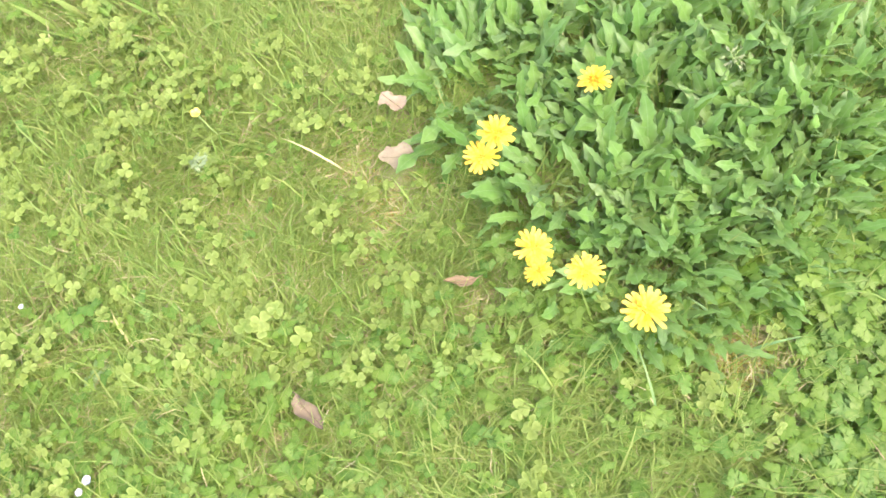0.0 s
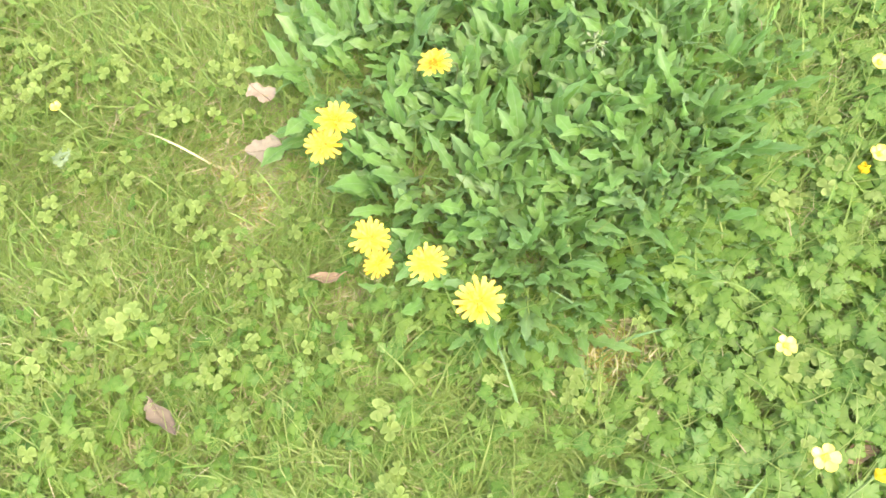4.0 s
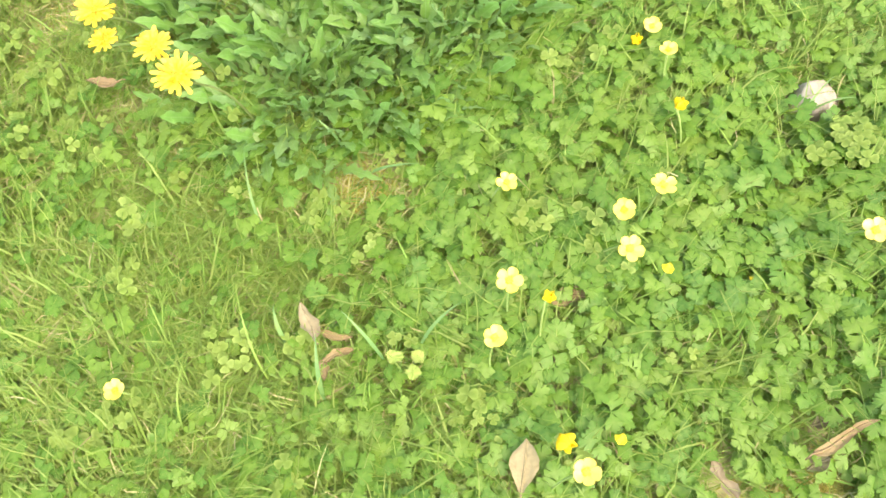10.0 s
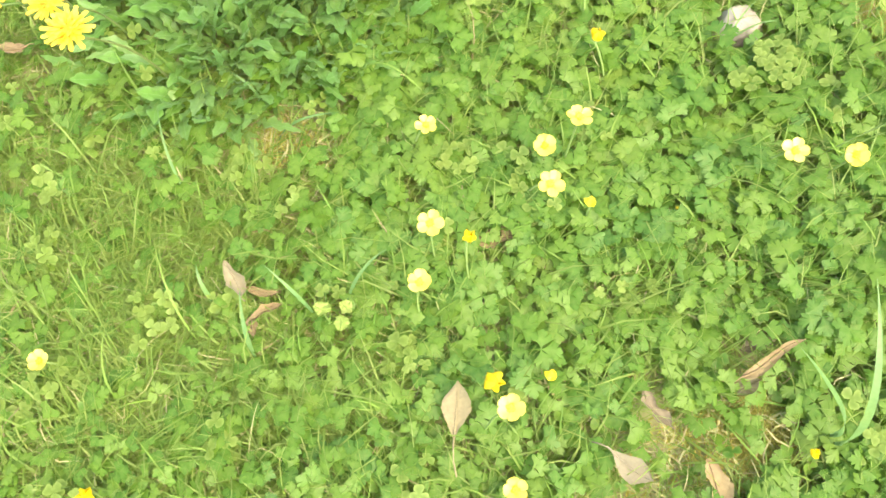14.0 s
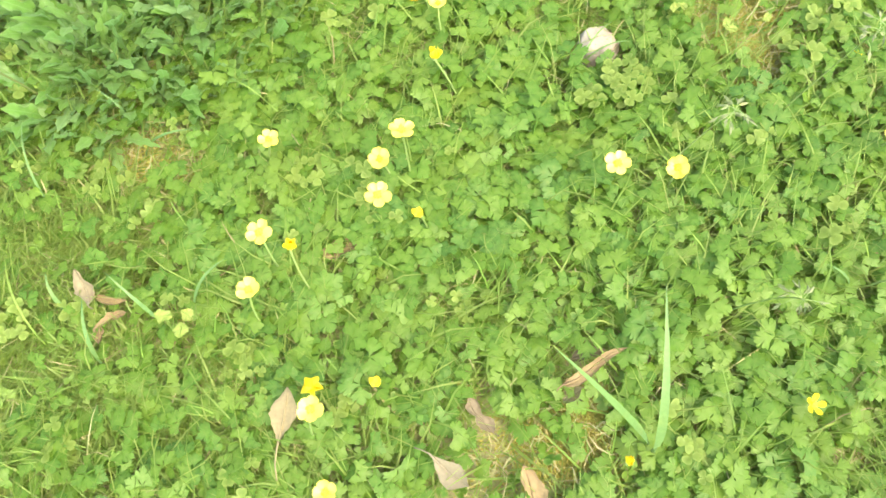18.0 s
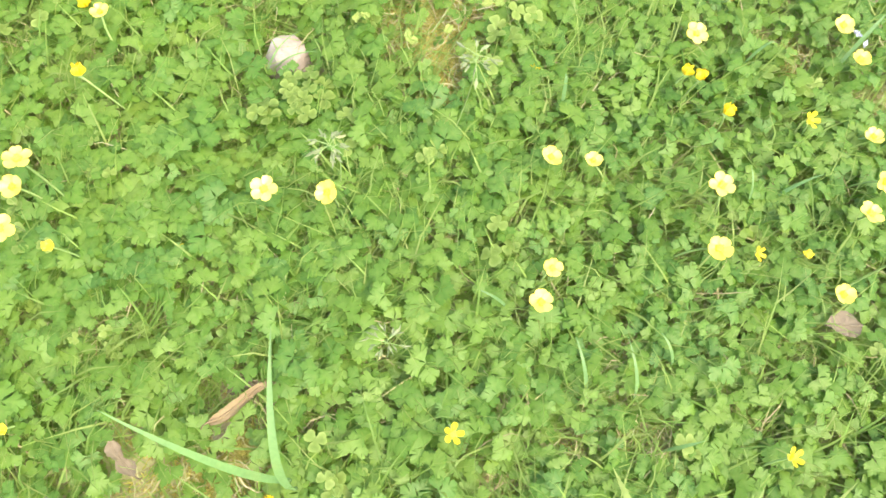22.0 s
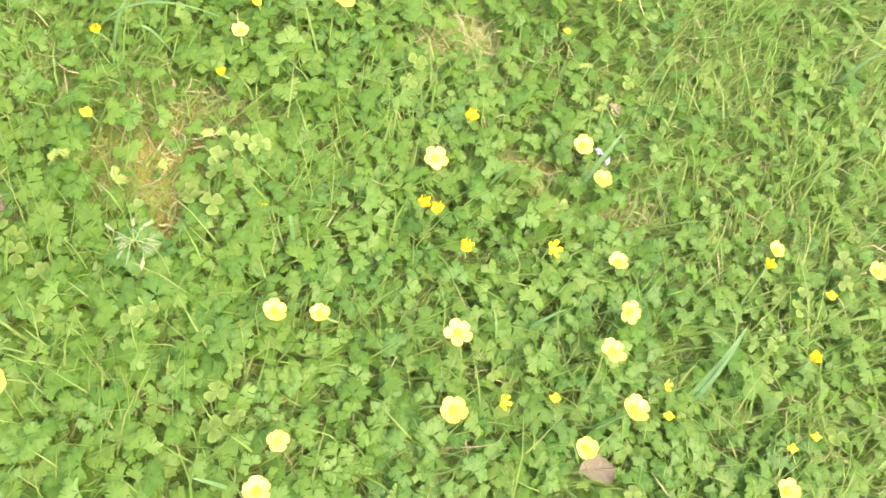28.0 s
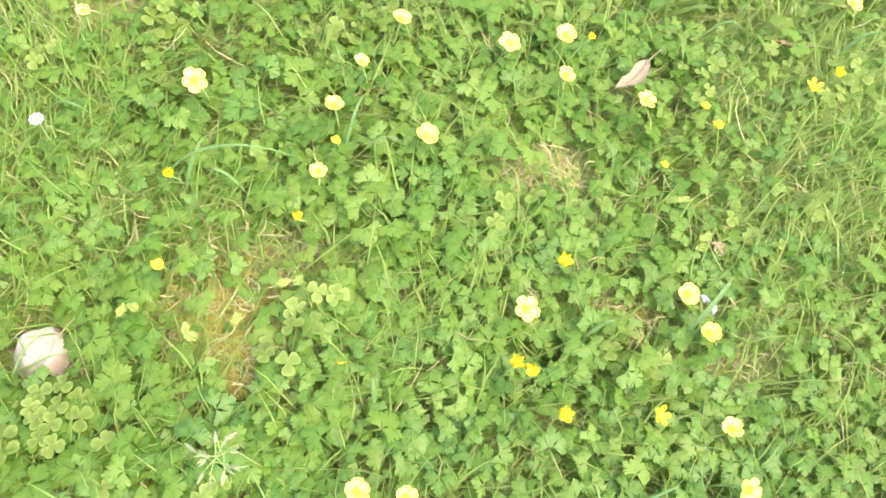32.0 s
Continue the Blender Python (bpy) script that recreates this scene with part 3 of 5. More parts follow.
def leaf_carpet(name, shapes, x, y, z, size, tilt, material, label, category, stalk):
    """Very many leaves on thin stalks, joined into one growth."""
    verts, tris, veins, total = [], [], [], 0
    kind = rng.integers(0, len(shapes), len(x))
    for k, (sv, st, sf) in enumerate(shapes):
        i = np.nonzero(kind == k)[0]
        n = len(i)
        if not n:
            continue
        m = turned(rng.uniform(0, 6.283, n), rng.normal(0, tilt, n), rng.normal(0, tilt, n))
        at = np.stack([x[i], y[i], z[i]], 1)
        v = np.einsum("nij,mj->nmi", m, sv) * size[i][:, None, None] + at[:, None]
        v[..., 2] = np.maximum(v[..., 2], GROUND + 0.002)
        foot = at + np.stack([rng.normal(0, 0.012, n), rng.normal(0, 0.012, n), 0 * at[:, 2]], 1)
        foot[:, 2] = GROUND - 0.002
        w = rng.normal(0, 1, (n, 3)) * (1, 1, 0)
        w = w / np.linalg.norm(w, axis=1)[:, None] * stalk
        legs = np.stack([foot - w, foot + w, at + w * 0.8 - (0, 0, 0.0004)], 1)
        allv = np.concatenate([v, legs], 1)
        c = len(sv)
        t = np.concatenate([st, [(c, c + 1, 0), (c, c + 1, c + 2)]])
        tris.append((t[None] + (total + np.arange(n) * allv.shape[1])[:, None, None]).reshape(-1, 3))
        verts.append(allv.reshape(-1, 3))
        veins.append(np.tile(np.concatenate([sf, [0, 0, 0]]), n))
        total += n * allv.shape[1]
    return tagged(new(name, big_mesh(name, np.concatenate(verts), np.concatenate(tris), material, np.concatenate(veins))), label, category, kind="stuff")


def carpets():
    def butter(x, y):
        return (np.hypot(x - 0.669, y + 0.208) > 0.031) * np.clip(leafiness(x, y) * (0.9 + 0.35 * noise2(x, y, 8, 2.0)) * (1 - 0.96 * bareness(x, y)), 0, 1) * np.where(inside_clump(x, y), 0.12, 1)

    x, y = places(57000, butter, 0.05)
    n = len(x)
    size = rng.triangular(0.0065, 0.0125, 0.0185, n) * (0.72 + 0.28 * leafiness(x, y)) * (1 - 0.16 * step(x, 0.6, 0.95))
    leaf_carpet("buttercup_leaves", BUTTER_LEAVES, x, y, GROUND + 0.013 + 0.024 * rng.random(n) ** 0.7, size, 0.22, M_BUTTER, "green lobed creeping buttercup leaves carpeting the lawn", "buttercup leaves", 0.0007)

    def clover(x, y):
        return np.clip(0.14 + 0.75 * noise2(x, y, 9, 8.0) + 0.34 * (1 - leafiness(x, y)) * (1 - 0.75 * step(x, 0.3, 0.6)), 0.02, 1) * (1 - 0.85 * bareness(x, y)) * (1 - 0.8 * meadow(x, y)) * ~inside_clump(x, y)

    cx, cy = places(2800, clover, 0.04)
    count = rng.integers(3, 9, len(cx))
    x, y = np.repeat(cx, count), np.repeat(cy, count)
    n = len(x)
    x, y = x + rng.normal(0, 0.010, n), y + rng.normal(0, 0.010, n)
    keep = uncovered(x, y) > 0.5
    sizes = (np.repeat(rng.uniform(0.0055, 0.0098, len(cx)), count) * rng.uniform(0.8, 1.15, n))[keep]
    x, y = x[keep], y[keep]
    n = len(x)
    leaf_carpet("clover_leaves", CLOVER_LEAVES, x, y, GROUND + rng.uniform(0.016, 0.042, n), sizes, 0.26, M_CLOVER, "light green three-leaved clover in small clumps", "clover leaves", 0.0006)
    x, y = places(16000, lambda a, b: ~inside_clump(a, b) * (1 - 0.8 * bareness(a, b)) * (0.3 + 0.5 * leafiness(a, b)), 0.04)
    n = len(x)
    leaf_carpet("small_clover_leaves", CLOVER_LEAVES, x, y, GROUND + rng.uniform(0.008, 0.028, n), rng.uniform(0.0045, 0.0085, n), 0.35, M_BUTTER, "small mid-green clover leaves low in the lawn", "clover leaves", 0.0006)


def moss():
    xs, ys = [], []
    for cx, cy, r, c in ((0.80, -0.25, 0.046, 2000), (0.79, -0.305, 0.015, 120), (0.51, -0.56, 0.035, 1300), (0.218, -0.180, 0.03, 260), (1.10, -0.40, 0.02, 120)):
        xs.append(cx + rng.normal(0, r * 0.6, c))
        ys.append(cy + rng.normal(0, r * 0.6, c))
    for cx, cy, r in BARE:
        c = int(7e4 * r * r)
        xs.append(cx + rng.normal(0, r * 0.55, c))
        ys.append(cy + rng.normal(0, r * 0.55, c))
    x, y = np.concatenate(xs), np.concatenate(ys)
    x, y = np.repeat(x, 4), np.repeat(y, 4)
    n = len(x)
    v, t = ribbons(x + rng.normal(0, 0.001, n), y + rng.normal(0, 0.001, n), np.full(n, GROUND + 0.002), rng.uniform(0, 6.283, n), rng.uniform(0.004, 0.008, n), rng.uniform(0.001, 0.002, n), rng.uniform(0.7, 1.4, n), rng.uniform(0.2, 1.4, n), segs=2)
    tagged(new("moss", big_mesh("moss", v, t, M_MOSS)), "golden brown moss cushions in bare spots of the lawn", "moss", kind="stuff")


# ---------- countable plants ----------
def stalk_points(foot, top, bow=0.15, n=7):
    f, t = Vector(foot), Vector(top)
    side = Vector((f.y - t.y, t.x - f.x, 0))
    return [f.lerp(t, i / n) + Vector((0, 0, (t.z - f.z) * bow * math.sin(math.pi * i / n))) + side * 0.12 * math.sin(math.pi * i / n) for i in range(n + 1)]


def low_plant(name, shapes, material, leaves, spread, size, label, category, group, seed):
    r = np.random.default_rng(seed)
    root = thing(name, pose(0, 0, GROUND), label, category, group)
    crown = part("crown", mesh_of("crown", *tube([(0, 0, -0.003), (0, 0, 0.002), (0, 0, 0.005)], [0.003, 0.0028, 0.001]), M_STEM), root)
    for i in range(leaves):
        a = 6.283 * i / leaves + r.uniform(-0.3, 0.3)
        d = spread * r.uniform(0.45, 1.0)
        top = (d * math.cos(a), d * math.sin(a), r.uniform(0.020, 0.046))
        sv, st, sf = shapes[r.integers(0, len(shapes))]
        s = size * r.uniform(0.8, 1.15)
        turn = Euler((r.normal(0, 0.22), r.normal(0, 0.22), a - math.pi / 2 + r.normal(0, 0.3))).to_matrix()
        lv = [turn @ Vector(v) * s + Vector(top) for v in sv]
        tv, tf = tube(stalk_points((0, 0, 0), top, 0.2, 4), [0.0008] * 5, 4)
        part("leaf", mesh_of("leaf", lv + tv, [tuple(t) for t in st] + [tuple(len(lv) + j for j in f) for f in tf], material, True, list(sf) + [0.0] * len(tv)), root)
    return root


def low_plants():
    made = [low_plant("buttercup_plant", BUTTER_LEAVES, M_BUTTER, 5 + k % 3, 0.034, 0.0158, "creeping buttercup plant with spreading toothed green leaves", "buttercup plant", "creeping buttercup plants", 40 + k) for k in range(5)]
    clover = [low_plant("clover_plant", CLOVER_LEAVES, M_CLOVER, 5 + k % 2, 0.019, 0.0077, "small light green clover plant with cupped leaflets", "clover", "clover plants", 60 + k) for k in range(5)]
    x, y = places(460, lambda a, b: roomy(a, b) * np.clip(leafiness(a, b) * 1.1 * (1 - bareness(a, b)), 0, 1) * ~inside_clump(a, b), 0.0)
    for i, (a, b) in enumerate(zip(x[:170], y[:170])):
        m = pose(a, b, GROUND + dip(a, b), 0, 0, rng.uniform(0, 360))
        if i < 5:
            made[i].matrix_world = m
        else:
            copy_thing(made[i % 5], m)
    for k, (a, b) in enumerate(((0.652, -0.272), (0.668, -0.285), (0.640, -0.288), (0.405, -0.285), (0.770, -0.470), (0.655, -0.262), (0.672, -0.268))):
        root = copy_thing(clover[k % 5], pose(a, b, GROUND + dip(a, b), 0, 0, 70 * k))
        root.scale = (1.15, 1.15, 1.0)
        tagged(root, "large-leaved pale green clover plant")
    x, y = places(900, lambda a, b: roomy(a, b) * np.clip(1.1 - leafiness(a, b), 0.15, 1) * (1 - 0.8 * step(a, 0.3, 0.6)) * (1 - 0.8 * meadow(a, b)) * (1 - bareness(a, b)) * ~inside_clump(a, b), 0.0)
    for i, (a, b) in enumerate(zip(x[:175], y[:175])):
        m = pose(a, b, GROUND + dip(a, b), 0, 0, rng.uniform(0, 360))
        if i < 5:
            clover[i].matrix_world = m
        else:
            copy_thing(clover[i % 5], m)


# ---------- the broad-leaved rosettes ----------
def rosette_leaf_mesh(k):
    """A long lobed leaf that rises from its base and arches over, with a sunken midrib and waved edges."""
    r = np.random.default_rng(500 + k)
    length, width = r.uniform(0.095, 0.135), r.uniform(0.0165, 0.029)
    rise, droop = radians(r.uniform(56, 86)), radians(r.uniform(5, 65))
    segs, lobes, ph = 21, r.uniform(6, 9), r.uniform(0, 1)
    peak, blunt, deep = r.uniform(0.56, 0.80), r.uniform(1.6, 2.8), r.uniform(0.46, 0.88)
    bow, twist = r.normal(0, 0.13), r.normal(0, 0.4)
    verts, faces, veins = [], [], []
    h = z = 0.0
    for i in range(segs + 1):
        u = i / segs
        ang = rise - droop * u ** 1.8
        if i:
            h += math.cos(ang) * length / segs
            z += math.sin(ang) * length / segs
        body = (0.20 + 0.80 * math.sin(math.pi / 2 * u / peak) ** 1.5) if u < peak else max(0.04, 1 - ((u - peak) / (1.01 - peak)) ** blunt)
        w = width / 2 * body
        wave = 0.34 * math.sin(u * 17 + 6 * ph) + 0.20 * math.sin(u * 29 + 3 * ph)
        side = bow * length * math.sin(math.pi * u * 0.5) ** 2
        for s in (-1.0, -0.55, -0.10, 0.0, 0.10, 0.55, 1.0):
            tooth = (u * lobes + ph + (0.35 if s > 0 else 0)) % 1.0
            cut = 1 - (deep if u < peak - 0.04 else 0.7 * deep) * (1 - tooth) ** 0.8 * (u < 0.96) + 0.06 * r.normal() + 0.10 * (tooth > 0.8)
            ww = w * s * (cut if abs(s) == 1 else min(1, cut + 0.12) if abs(s) > 0.5 else 1)
            up = (0.09 * abs(s) + (wave * (1 if s > 0 else -0.7) if abs(s) == 1 else 0) + twist * u * s) * w
            verts.append((ww + side, h - up * math.sin(ang), z + up * math.cos(ang)))
            # The midrib is truly pale; the rim value carries the painted edge highlight.
            veins.append(0.8 if s == 0 else 0.7 if abs(s) == 1 else 0.0)
    for i in range(segs):
        for j in range(6):
            a = 7 * i + j
            faces.append((a, a + 1, a + 8, a + 7))
    return mesh_of("leaf", verts, faces, M_ROSETTE, True, veins)


def rosettes():
    leaves = [rosette_leaf_mesh(k) for k in range(20)]
    centres = ((0.125, 0.215, 84, 1.0), (0.155, 0.080, 90, 1.0), (0.225, -0.010, 96, 0.92), (0.275, 0.105, 92, 1.05), (0.355, 0.005, 92, 0.92), (0.395, 0.130, 86, 1.0), (0.240, 0.230, 80, 1.05), (0.442, 0.050, 70, 0.82), (0.340, 0.250, 60, 1.0), (0.185, 0.330, 50, 1.0), (0.205, -0.070, 60, 0.80), (0.300, -0.055, 60, 0.75), (0.410, -0.005, 50, 0.75), (0.155, -0.045, 50, 0.80), (0.262, -0.072, 42, 0.60), (0.352, -0.045, 46, 0.62))
    for cx, cy, count, s in centres:
        root = thing("rosette_plant", pose(cx, cy, GROUND), "rosette of long lobed grey-green hairy leaves in the lawn", "weed plant", "broad-leaved rosettes")
        part("crown", mesh_of("crown", *tube([(0, 0, -0.006), (0, 0, 0.004), (0, 0, 0.012)], [0.014, 0.012, 0.004], 8), M_STEM), root)
        for i in range(int(count * 1.8)):
            a = rng.uniform(0, 360)
            d = 0.074 * math.sqrt(rng.random())
            bx, by = d * math.cos(radians(a)), d * math.sin(radians(a))
            size = s * rng.uniform(0.42, 0.86)
            lean = rng.uniform(-20, 8) if d > 0.035 else rng.uniform(-6, 12)
            yaw = a + rng.normal(0, 38)
            far = np.array([0.05, 0.075, 0.095]) * size
            over = (cx + bx + far * math.cos(radians(yaw)), cy + by + far * math.sin(radians(yaw)))
            if uncovered(*over).min() < 0.5:
                continue
            m = pose(bx, by, 0.002, 0, 0, yaw - 90) @ pose(0, 0, 0, lean, rng.normal(0, 10), 0) @ Matrix.Diagonal((size, size, size, 1))
            part("leaf", leaves[rng.integers(0, 20)], root, "", m)


def small_rosette(x, y, count, size, seed):
    """A flat young rosette with a few leaves pressed to the ground."""
    r = np.random.default_rng(seed)
    root = thing("rosette_plant", pose(x, y, GROUND), "young flat rosette of lobed pale green leaves in grass", "weed plant", "broad-leaved rosettes")
    part("crown", mesh_of("crown", *tube([(0, 0, -0.006), (0, 0, 0.004), (0, 0, 0.010)], [0.008, 0.007, 0.003], 8), M_STEM), root)
    for i in range(count):
        part("leaf", rosette_leaf_mesh(40 + i), root, "", pose(0, 0, 0.010, 0, 0, 360 * i / count + r.uniform(-15, 15)) @ pose(0, 0, 0, r.uniform(-62, -46), r.normal(0, 8), 0) @ Matrix.Scale(size * r.uniform(0.8, 1.1), 4))


# ---------- dandelion heads ----------
def ray_mesh(k, length, width):
    r = np.random.default_rng(700 + k)
    verts, faces = [], []
    segs, sag = 5, r.uniform(-0.05, 0.35)
    for i in range(segs + 1):
        u = i / segs
        w = width / 2 * (0.45 + 0.55 * min(1, u * 1.8))
        z = length * (0.22 * u - sag * u * u)
        for s in (-1, 0, 1):
            tip = 0.0 if i < segs else (-0.05 if s else 0.03) * length
            verts.append((s * w, u * length + tip, z + 0.10 * width * abs(s)))
    for i in range(segs):
        for j in (0, 1):
            a = 3 * i + j
            faces.append((a, a + 1, a + 4, a + 3))
    return mesh_of("ray", verts, faces, M_RAY)


RAYS = [ray_mesh(k, 0.0184, 0.0036) for k in range(5)]
RINGS = ((15, 12, 0.76), (15, 24, 0.64), (13, 40, 0.56), (10, 56, 0.44), (7, 72, 0.32))


def dandelion(x, y, z, fx, fy, tilt, turn, size, label):
    """A head on a bare stalk: the flower at x, y, z and the foot at fx, fy."""
    root = thing("dandelion", pose(fx, fy, GROUND), label, "dandelion", "dandelion flowers")
    top = (x - fx, y - fy, z - GROUND - 0.009)
    part("stalk", mesh_of("stalk", *tube(stalk_points((0, 0, -0.002), top, 0.12), [0.0011] * 8), M_STALK), root)
    head = Matrix.Translation(top) @ pose(0, 0, 0, 0, 0, turn) @ pose(0, 0, 0, tilt) @ Matrix.Scale(size * 0.91, 4)
    cup = [(0, 0, -0.001), (0, 0, 0.003), (0, 0, 0.007), (0, 0, 0.0095)]
    part("bracts", mesh_of("bracts", *tube(cup, [0.002, 0.0048, 0.0056, 0.0072], 10), M_STEM), root, "green cup of bracts", head)
    for ring, (count, up, s) in enumerate(RINGS):
        for i in range(count):
            part("ray", RAYS[rng.integers(0, 5)], root, "", head @ pose(0, 0, 0.010 + 0.001 * ring, 0, 0, 360 * i / count + rng.uniform(-9, 9)) @ pose(0, 0.0015, 0, up + rng.uniform(-6, 6)) @ Matrix.Diagonal((s * 1.05, s, s, 1)))
    part("centre", CENTRE, root, "dense golden centre", head @ pose(0, 0, 0.0105))
    n = 17
    for i in range(n):
        part("ray", RAYS[rng.integers(0, 5)], root, "", head @ pose(0, 0, 0.0092 + 0.0006 * (i % 2), 0, 0, 360 * i / n + rng.uniform(-4, 4)) @ pose(0, 0.0015, 0, rng.uniform(-6, 12)) @ Matrix.Diagonal((1, rng.uniform(0.86, 1.04), 1, 1)))
    return root


# ---------- buttercup flowers ----------
def petal_mesh(k, cup, slim=1.0):
    """A broad rounded petal that curls up by cup degrees towards its rim; unit length."""
    r = np.random.default_rng(900 + k)
    verts, faces = [], []
    rows, cols = 7, 6
    for i in range(rows + 1):
        u = i / rows
        w = 0.07 + 0.43 * math.sin(math.pi / 2 * min(1, u / 0.66)) ** 1.2 if u < 0.66 else 0.5 * math.sqrt(max(0.02, 1 - ((u - 0.66) / 0.36) ** 2))
        ang = radians(cup) * u
        for j in range(cols + 1):
            s = 2 * j / cols - 1
            dent = 0.04 * (1 - abs(s)) * (u > 0.95)
            verts.append((w * s * slim, (u - dent) * math.cos(ang * 0.5), u * math.sin(ang * 0.5) + 0.16 * s * s * w * 2 + 0.02 * r.normal() * u))
    for i in range(rows):
        for j in range(cols):
            a = (cols + 1) * i + j
            faces.append((a, a + 1, a + cols + 2, a + cols + 1))
    return verts, faces


PETALS = {}
for look_name, cup, mat in (("open", 30, M_PETAL), ("cup", 95, M_OLDPETAL), ("flat", 10, M_PETAL), ("old", 40, M_OLDPETAL)):
    PETALS[look_name] = [mesh_of("petal", *petal_mesh(k, cup + 5 * k, {"open": 0.93, "cup": 1.0, "flat": 0.84, "old": 0.9}[look_name]), mat) for k in range(3)]


def knob(radius, bumps, material, name, seed):
    """A bristly dome of very short stamens."""
    r = np.random.default_rng(seed)
    pieces = bmesh.new()
    bmesh.ops.create_icosphere(pieces, subdivisions=2 if bumps < 20 else 3, radius=radius * 0.8)
    for v in pieces.verts:
        v.co.z = v.co.z * 0.7 + radius * 0.25
        v.co *= 1 + (0.40 * r.random() if r.random() < 0.4 else -0.12)
    me = bpy.data.meshes.new(name)
    pieces.to_mesh(me)
    pieces.free()
    me.materials.append(material)
    return me


CENTRE = knob(0.0066, 30, M_RAY, "centre", 4)
STAMENS = knob(0.0042, 22, M_STAMEN, "centre", 3)
SEPAL = mesh_of("sepal", [(0, 0, 0), (-0.0022, 0.003, -0.0006), (0.0022, 0.003, -0.0006), (-0.0018, 0.006, -0.0001), (0.0018, 0.006, -0.0001), (0, 0.008, 0.0008)], [(0, 2, 1), (1, 2, 4, 3), (3, 4, 5)], M_STEM)


def buttercup(x, y, z, width=2.3, form="open", tilt=8, label=""):
    """A flower of five petals, width in centimetres, at x, y, z on a thin stalk."""
    fx, fy = x + rng.normal(0, 0.012), y + rng.normal(0, 0.012) + 0.008
    names = {"open": "bright yellow buttercup in full bloom on a thin stalk", "cup": "half-closed deep yellow buttercup on a thin stalk", "flat": "fully opened yellow buttercup with painted pale highlights, on a thin stalk", "old": "withered yellow buttercup with narrow shrivelled petals"}
    root = thing("buttercup", pose(fx, fy, GROUND), label or names[form], "buttercup", "buttercup flowers")
    top = (x - fx, y - fy, z - GROUND - 0.004)
    part("stalk", mesh_of("stalk", *tube(stalk_points((0, 0, -0.002), top, 0.1), [0.0009] * 8, 5), M_STEM), root)
    turn = rng.uniform(0, 72)
    head = Matrix.Translation(top) @ pose(0, 0, 0, tilt + rng.normal(0, 6), rng.normal(0, 8), turn)
    radius = width * 0.0090 / 2
    if form == "cup":
        radius *= 1.75
    kinds = PETALS[form]
    for i in range(5):
        lift = rng.uniform(4, 12) if form != "cup" else rng.uniform(30, 44)
        s = radius * rng.uniform(0.93, 1.05)
        part("petal", kinds[i % 3], root, "", head @ pose(0, 0, 0.0012 + 0.0004 * (i % 2), 0, 0, 72 * i + rng.uniform(-5, 5)) @ pose(0, 0.0008, 0, lift) @ Matrix.Diagonal((s * rng.uniform(0.95, 1.1) * (0.6 if form == "old" else 1), s, s, 1)))
        part("sepal", SEPAL, root, "", head @ pose(0, 0, 0.0002, 0, 0, 72 * i + 36) @ Matrix.Scale(width / 2.3 * (0.75 if form != "cup" else 0.6), 4))
    part("centre", STAMENS, root, "golden bristly centre", head @ pose(0, 0, 0.002) @ Matrix.Scale(width / 2.3 * (0.9 if form != "cup" else 0.7), 4))
    return root


def bud(x, y, z, width=0.7):
    root = thing("buttercup_bud", pose(x + 0.006, y + 0.01, GROUND), "small yellow-green buttercup bud on a thin stalk", "flower bud", "buttercup buds")
    top = (-0.006, -0.01, z - GROUND)
    part("stalk", mesh_of("stalk", *tube(stalk_points((0, 0, -0.002), top, 0.1), [0.0008] * 8, 5), M_STEM), root)
    part("corolla", knob(width * 0.0075, 5, M_OLDPETAL, "corolla", 9), root, "folded yellow petals", Matrix.Translation(top))
    for i in range(4):
        part("sepal", SEPAL, root, "", Matrix.Translation(top) @ pose(0, 0, -0.002, 0, 0, 90 * i) @ pose(0, 0.001, 0, 55) @ Matrix.Scale(0.6, 4))


def small_flower(name, x, y, z, width, petals, material, label, category):
    root = thing(name, pose(x, y, GROUND), label, category)
    part("stalk", mesh_of("stalk", *tube(stalk_points((0, 0, -0.002), (0, 0, z - GROUND), 0.1), [0.0006] * 8, 5), M_STEM), root)
    shape = mesh_of("petal", *petal_mesh(20 + petals, 20), material)
    for i in range(petals):
        part("petal", shape, root, "", pose(0, 0, z - GROUND, 0, 0, 360 * i / petals) @ pose(0, 0.0003, 0, 8) @ Matrix.Diagonal((width * (0.005 if petals < 7 else 0.003), width * 0.005, width * 0.005, 1)))
    part("centre", knob(width * 0.0012, 6, M_STAMEN, "centre", 5), root, "", pose(0, 0, z - GROUND))


